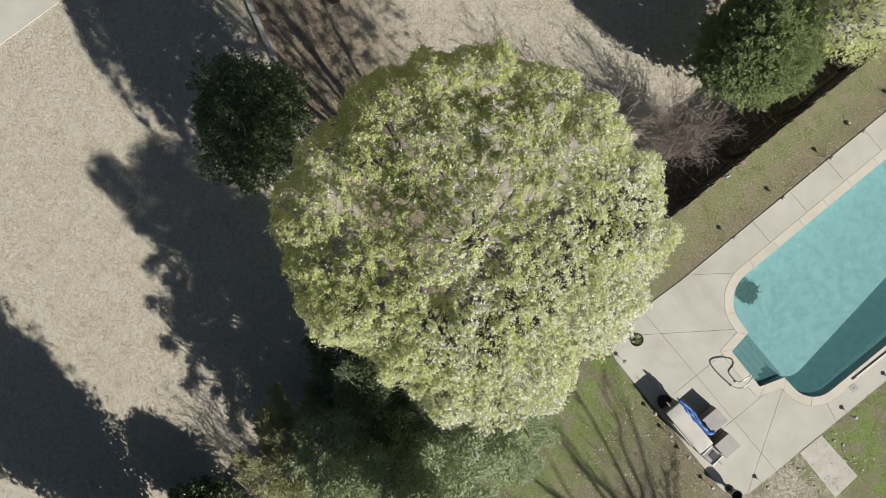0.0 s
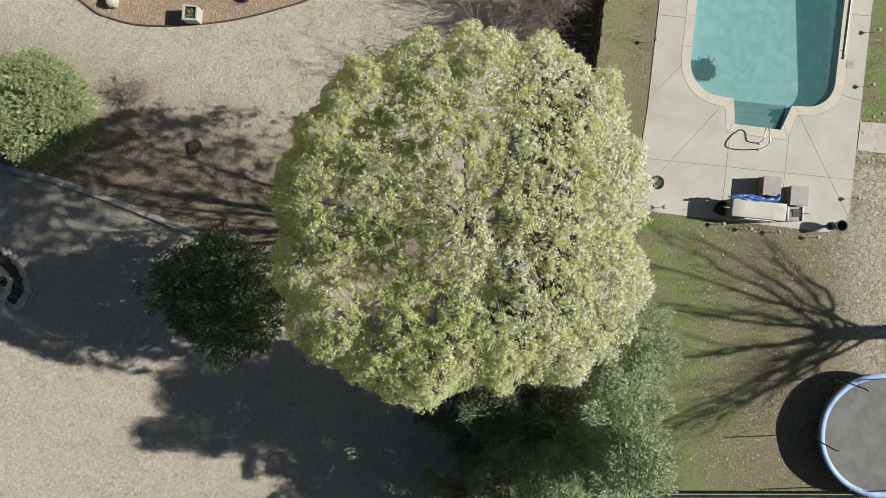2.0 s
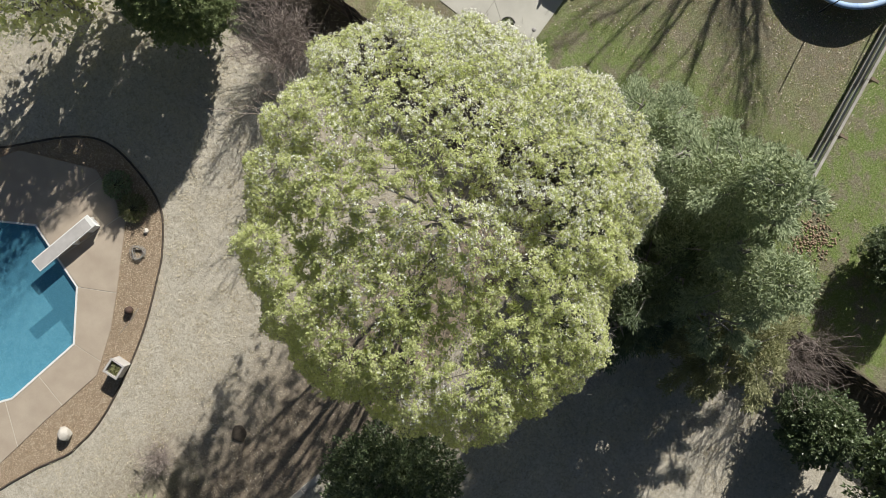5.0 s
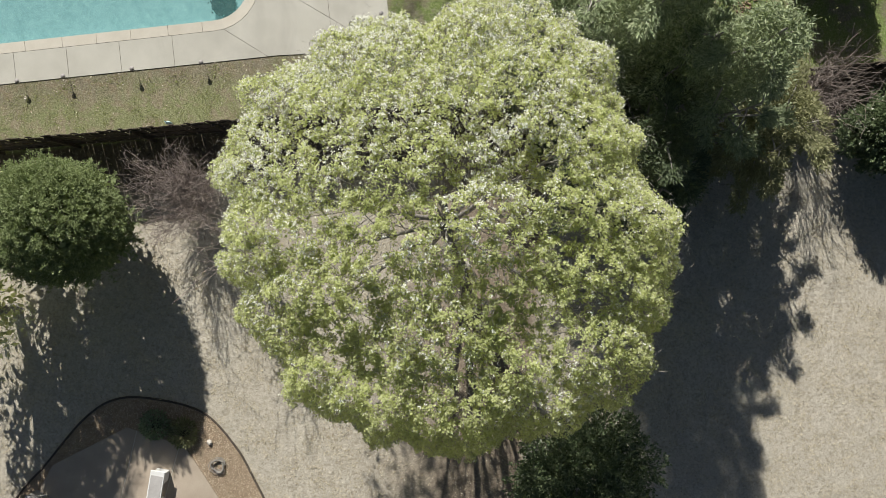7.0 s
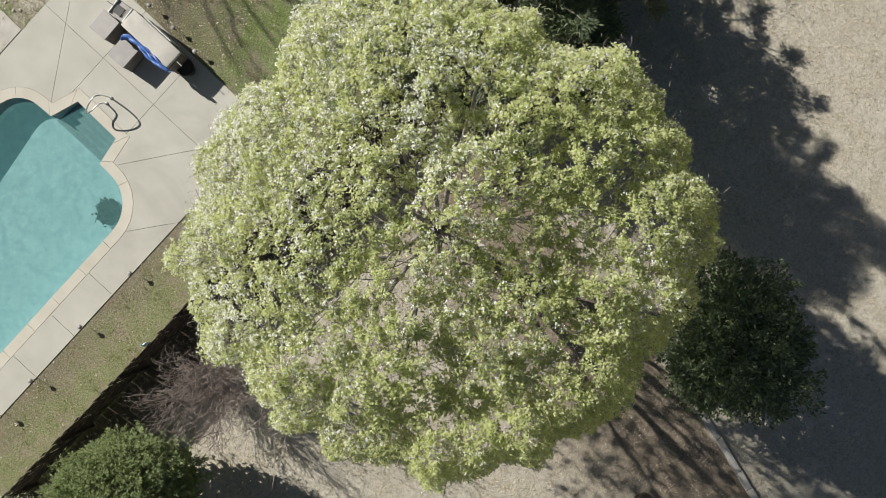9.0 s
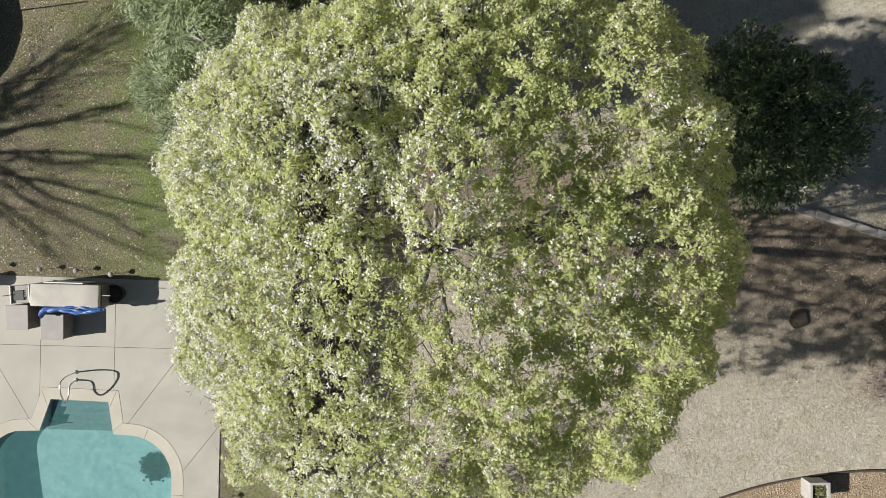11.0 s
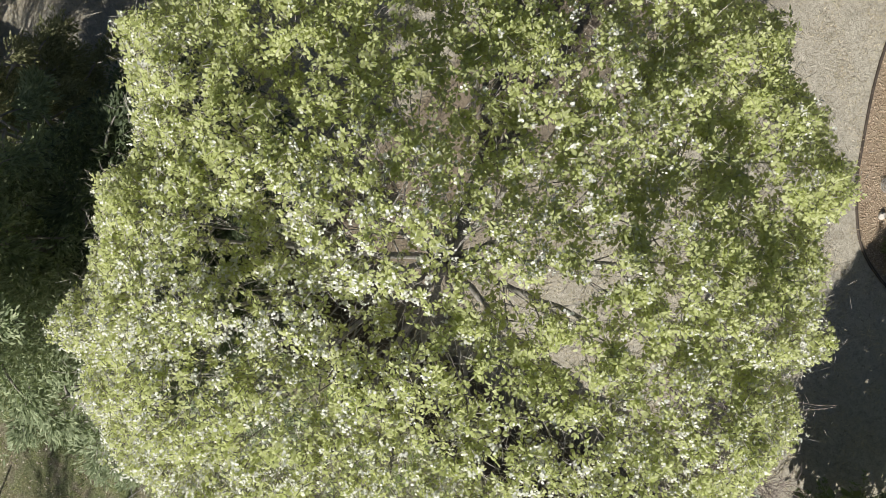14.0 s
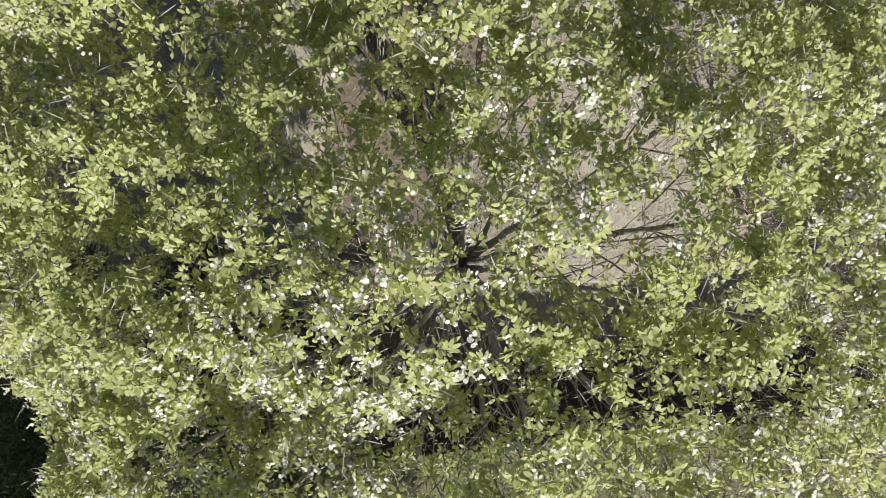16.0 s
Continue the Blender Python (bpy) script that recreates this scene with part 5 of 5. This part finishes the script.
# in a thing set by uv_thing, local x runs along the pool and local -y across it
bench = uv_thing("covered_bench", "long wicker bench under a cream canvas cover", "bench", 2.085, 10.13)
part("base", boxed(-0.29, -0.95, 0.05, 0.29, 0.94, 0.74, 0.02), M_WICKER, bench)
for sx in (-1, 1):
    for sy in (-1, 1):
        part("leg", boxed(sx * 0.24 - 0.025, sy * 0.8 - 0.025, 0.0, sx * 0.24 + 0.025, sy * 0.8 + 0.025, 0.06), M_WICKER, bench)
bm = boxed(-0.30, -0.93, 0.72, 0.30, 0.91, 0.85, 0.035)
bmesh.ops.subdivide_edges(bm, edges=bm.edges[:], cuts=3, use_grid_fill=True)
for v in bm.verts:
    v.co.z += 0.012 * noise.noise(v.co * 5)
part("cover", bm, M_CREAM, bench, "creased cream canvas cover", smooth=True)
part("back_board", boxed(-0.345, -0.6, 0.10, -0.315, 0.45, 0.80, 0.006), M_WHITE, bench, "pale board leaning behind")
part("tie", boxed(-0.03, 0.91, 0.77, -0.01, 1.18, 0.785, 0.004), M_CREAM, bench)
float_bag = uv_thing("folded_air_mat", "long folded bright blue air mat on the bench's edge", "air mat", 2.46, 9.88)
for k in range(3):
    n = 26
    p = np.stack([0.05 * k - 0.05 + 0.03 * np.sin(np.linspace(0, 9, n) + k), np.linspace(-0.9, 0.82 - 0.1 * k, n), 0.82 + 0.035 * (k % 2) + 0.012 * np.sin(np.linspace(0, 20, n) + 2 * k)], 1)
    p[:, 0] += np.where(p[:, 1] < -0.75, (-0.75 - p[:, 1]) * 0.9, 0)
    part("fold", tubes("fold", [(p, 0.042 + 0.012 * np.sin(np.linspace(0, 30, n) + k))], 10, M_BLUE), None, float_bag, smooth=True)


def side_table(label, u, v, turn):
    ob = uv_thing("side_table", label, "table", u, v, 0.022, turn, "square patio tables")
    part("top", boxed(-0.335, -0.31, 0.55, 0.335, 0.31, 0.585, 0.01), M_GREY_TOP, ob, "smooth grey top")
    for k, (x0, y0, x1, y1) in enumerate(((-0.32, -0.295, 0.32, -0.275), (-0.32, 0.275, 0.32, 0.295), (-0.32, -0.27, -0.30, 0.27), (0.30, -0.27, 0.32, 0.27))):
        part("side_panel", boxed(x0, y0, 0.04, x1, y1, 0.548, 0.004), M_WICKER, ob)
    for sx in (-1, 1):
        for sy in (-1, 1):
            part("leg", boxed(sx * 0.29 - 0.02, sy * 0.265 - 0.02, 0, sx * 0.29 + 0.02, sy * 0.265 + 0.02, 0.05), M_WICKER, ob)
    return ob


side_table("square grey-topped wicker side table by the bench's end", 2.73, 11.56, 2)
side_table("square grey-topped wicker side table before the bench", 2.96, 10.60, 1)
caddy = uv_thing("tray_stand", "grey plastic stand with a dark tray on top", "stand", 2.10, 11.47, 0.022, 5)
part("body", boxed(-0.24, -0.26, 0.0, 0.24, 0.26, 0.56, 0.015), M_GREY_TOP, caddy)
part("rim", boxed(-0.25, -0.27, 0.56, 0.25, -0.235, 0.62, 0.006), M_WHITE, caddy)
part("rim", boxed(-0.25, 0.235, 0.56, 0.25, 0.27, 0.62, 0.006), M_WHITE, caddy)
part("tray", boxed(-0.10, -0.18, 0.562, 0.16, 0.1, 0.60, 0.01), M_BLACK, caddy, "black tray")
for k in range(4):
    part("tine", boxed(-0.14 + 0.06 * k, 0.10, 0.575, -0.11 + 0.06 * k, 0.2, 0.59, 0.003), M_GREY_TOP, caddy)
part("rod", tubes("rod", [(np.array([(0.0, -0.2, 0.64), (0.02, -0.45, 0.63)]), np.array([0.012, 0.012]))], 8, M_BLACK), None, caddy)

rail = uv_thing("pool_rail", "polished steel grab rail at the pool steps", "hand rail", 4.48, 10.24, 0.022)
pr = smooth_loop([(-0.21, 0.0), (-0.19, 0.45), (-0.10, 0.74), (0.04, 0.80), (0.26, 0.73), (0.48, 0.56), (0.50, 0.45), (0.36, 0.36), (0.17, 0.33), (0.07, 0.25), (0.0, 0.0)], 6, False)
part("tube", tubes("tube", [(np.array([(a, 0, b) for a, b in pr]), np.full(len(pr), 0.021))], 10, M_METAL), None, rail, smooth=True)
for u in (-0.21, 0.0):
    bm = lathe([(0.055, 0), (0.055, 0.012), (0.03, 0.03), (0.022, 0.05)], 16)
    bmesh.ops.translate(bm, verts=bm.verts[:], vec=(u, 0, 0))
    part("flange", bm, M_METAL, rail)


def path_light(u, v, h, label):
    ob = uv_thing("path_light", label, "garden light", u, v, 0.0, 0, "path lights round the deck")
    part("stake", tubes("stake", [(np.array([(0, 0, -0.03), (0, 0, h * 0.75)]), np.array([0.007, 0.007]))], 8, M_BLACK), None, ob)
    part("lens", lathe([(0.03, h * 0.72), (0.038, h * 0.86), (0.022, h * 0.9)], 12), M_WHITE, ob)
    part("cap", lathe([(0.074, h * 0.90), (0.076, h * 0.92), (0.04, h), (0.01, h * 1.02)], 14), M_GREY_TOP, ob, "grey metal cap")
    return ob


for u, v, h in ((1.45, 10.15, 0.34), (1.52, 9.2, 0.34), (1.44, 11.13, 0.34), (1.4, 12.5, 0.34), (2.9, 13.72, 0.36), (9.82, 6.19, 0.42), (12.0, 6.19, 0.42), (13.46, 6.19, 0.42), (7.64, 6.16, 0.42), (8.75, 13.78, 0.36), (6.85, 13.78, 0.36), (15.2, 6.19, 0.42), (1.9, 7.1, 0.3)):
    path_light(u, v, h, "solar path light with a grey metal cap at the deck's edge")
r1 = random.Random(21)
for k in range(14):
    o = new("border_stone", rocks[k % 5])
    side = k % 2
    u = (4.28, 5.92)[side] + r1.uniform(-0.06, 0.06)
    o.matrix_world = pose(*uv(u + r1.uniform(-0.1, 0.1), 13.8 + 0.13 * k + r1.uniform(-0.1, 0.1)), 0.01, 0, 0, r1.uniform(0, 360)) @ Matrix.Scale(r1.uniform(0.22, 0.55), 4)
    tagged(o, "small pale stone along the step path", "stone", "stones along the step path")
pole = uv_thing("pool_pole", "white telescopic pole lying over the pool's edge", "pole", 7.75, 12.82, 0.053)
part("tube", tubes("tube", [(np.array([(0, 0, 0.0), (1.6, -0.02, 0.0), (3.1, -0.05, 0.0)]), np.array([0.02, 0.022, 0.024]))], 10, M_WHITE), None, pole, smooth=True)
part("grip", tubes("grip", [(np.array([(-0.04, 0.005, 0.0), (0.12, -0.02, 0.0)]), np.array([0.026, 0.026]))], 10, M_GREY_TOP), None, pole, smooth=True)
lid = uv_thing("skimmer_lid", "square grey plastic skimmer lid set in the deck", "lid", 7.55, 13.08, 0.024)
part("plate", boxed(-0.13, -0.13, 0, 0.13, 0.13, 0.012, 0.004), M_GREY_TOP, lid)
part("handle", boxed(-0.03, -0.01, 0.012, 0.03, 0.01, 0.018), M_BLACK, lid)
# dark round patch low on the pool floor, built of small flat flakes
r2 = np.random.default_rng(8)
n = 1100
a, q = r2.uniform(0, 6.28, n), np.sqrt(r2.random(n)) * 0.34 + r2.normal(size=n) * 0.05
cx, cy = uv(7.0, 8.2)
patch_mesh = kite_mesh("sunken_leaves", np.stack([cx + q * np.cos(a), cy + q * np.sin(a), -0.525 + r2.uniform(0, 0.05, n)], 1), sphere_ways(r2, n) * np.array([1, 1, 0.2]), sphere_ways(r2, n) * 0.3 + np.array([0, 0, 1.0]), 0.09, 0.06, M_SOIL)
o = new("sunken_leaves", patch_mesh)
tagged(o, "dark round patch of small flat flakes on the pool floor", "leaves", kind="stuff")

# diving board
board = thing("diving_board", "pale grey diving board on a low stand over the blue pool", "diving board", (3.77, 11.50, 0.04), math.degrees(math.atan2(2.17, -0.99)))
part("plank", boxed(0.0, -0.225, 0.44, 2.42, 0.225, 0.49, 0.012), M_WHITE, board)
part("tread", boxed(0.15, -0.19, 0.49, 2.38, 0.19, 0.494), M_GREY_WHITE, board, "pale non-slip strip")
part("stand", boxed(0.08, -0.2, 0.0, 0.42, 0.2, 0.438, 0.02), M_WHITE, board)
part("fulcrum", boxed(0.95, -0.21, 0.0, 1.07, 0.21, 0.438, 0.02), M_WHITE, board)

# trampoline
tr = thing("trampoline", "round trampoline with a faded blue pad and bare poles", "trampoline", (5.82, -14.92, 0))
R, HT = 2.13, 0.74
pad = bmesh.new()
prev = None
ringv = []
for k in range(72):
    a = 2 * math.pi * k / 72
    sag = 0.008 * math.sin(9 * a)
    ringv.append([pad.verts.new((q * math.cos(a), q * math.sin(a), z + sag)) for q, z in ((R, HT - 0.03), (R + 0.01, HT + 0.01), (R - 0.1, HT + 0.03), (R - 0.19, HT + 0.012), (R - 0.20, HT - 0.02))])
for a, b in zip(ringv, ringv[1:] + ringv[:1]):
    for i in range(5):
        pad.faces.new((a[i], b[i], b[(i + 1) % 5], a[(i + 1) % 5]))
part("pad", pad, M_RIM_BLUE, tr, "faded blue padded rim", smooth=True)
part("mat", lathe([(0.01, HT - 0.03), (R - 0.195, HT - 0.022), (R - 0.195, HT - 0.015), (0.01, HT - 0.022)], 60), M_MESH, tr, "black woven mat")
ang = np.linspace(0, 2 * math.pi, 61)
part("frame_ring", tubes("frame_ring", [(np.stack([(R - 0.03) * np.cos(ang), (R - 0.03) * np.sin(ang), np.full(61, HT - 0.06)], 1), np.full(61, 0.022))], 8, M_METAL), None, tr)
for k in range(6):
    a = 2 * math.pi * k / 6 + 0.35
    x, y = (R + 0.02) * math.cos(a), (R + 0.02) * math.sin(a)
    part("leg", tubes("leg", [(np.array([(x, y, 0), (x * 0.985, y * 0.985, HT - 0.06)]), np.array([0.022, 0.022]))], 8, M_METAL), None, tr)
    part("pole", tubes("pole", [(np.array([(x * 1.03, y * 1.03, 0.1), (x * 1.03, y * 1.03, 1.9), (x * 1.0, y * 1.0, 2.0)]), np.array([0.02, 0.02, 0.018]))], 8, M_BLACK), None, tr, "dark enclosure pole")

# ---------------------------------------------------------------- litter and grass
r3 = np.random.default_rng(17)


def scatter(name, label, n, xs, ys, test, length, width, material, tilt, clump=0.0):
    x, y = r3.uniform(*xs, n), r3.uniform(*ys, n)
    k = test(x, y)
    if clump:
        dens = np.array([noise.noise(Vector((a * 1.7, b * 1.7, 1.0))) + 0.5 * noise.noise(Vector((a * 6, b * 6, 4.0))) for a, b in zip(x, y)])
        k &= dens > clump - 0.35 + 0.5 * r3.random(n)
    x, y = x[k], y[k]
    n = len(x)
    w = sphere_ways(r3, n)
    w[:, 2] = np.abs(w[:, 2]) * tilt + 0.02
    o = new(name, kite_mesh(name, np.stack([x, y, np.full(n, 0.004)], 1), w, sphere_ways(r3, n) * 0.3 + np.array([0, 0, 1.0]), length * r3.uniform(0.6, 1.4, n), width * r3.uniform(0.7, 1.3, n), material, 0.25))
    return tagged(o, label, "grass" if "grass" in name else "leaves", kind="stuff")


deck_w_loop, deck_e_loop = offset_loop(DECK_W, 0.03), flip_uv(offset_loop(DECK_E, 0.03))


def west_side(x, y):
    return (0.643 * x - 0.766 * y < 3.95) & ~in_loop(x, y, BED_N) & ~in_loop(x, y, deck_w_loop)


def east_side(x, y):
    return (0.643 * x - 0.766 * y > 4.05) & ~in_loop(x, y, deck_e_loop)


def open_lawn(x, y):
    """The tan lawn without the bare ground beneath the pear and along the fence."""
    bare = (0.88 * x + 0.475 * y > -2.5) & (0.88 * x + 0.475 * y < 1.6) | (0.643 * x - 0.766 * y > 2.2)
    return west_side(x, y) & (~bare | (r3.random(len(x)) < 0.25))


scatter("dormant_grass", "straw-coloured dormant grass tufts", 210000, (-17, 15), (-9, 16), open_lawn, 0.10, 0.014, M_STRAW, 0.8, 0.1)
scatter("green_grass", "short patchy green grass", 150000, (-8, 16), (-19, 7), east_side, 0.095, 0.015, M_BLADES, 0.8, 0.2)
scatter("leaf_litter", "pale fallen leaves scattered over the worn yard", 12000, (0, 14), (-16, -5), lambda x, y: east_side(x, y) & (0.743 * x - 0.669 * y > 8.5), 0.06, 0.03, M_LITTER, 0.15, 0.1)
scatter("leaf_litter", "thick drift of pale fallen leaves at the yard's edge", 26000, (4, 18), (-19, -3), lambda x, y: east_side(x, y) & (0.766 * x - 0.643 * y > 13.8) & (0.766 * x + 0.643 * y < 1.4), 0.075, 0.038, M_LITTER, 0.12, 0.0)
scatter("leaf_litter", "pale fallen leaves scattered along the fence", 2600, (-3, 16), (-13, 7), east_side, 0.06, 0.04, M_LITTER, 0.25, 0.1)
scatter("leaf_litter", "brown leaves drifted under the pear", 6000, (-10, 2), (2, 12), west_side, 0.055, 0.03, M_LITTER, 0.25, 0.1)
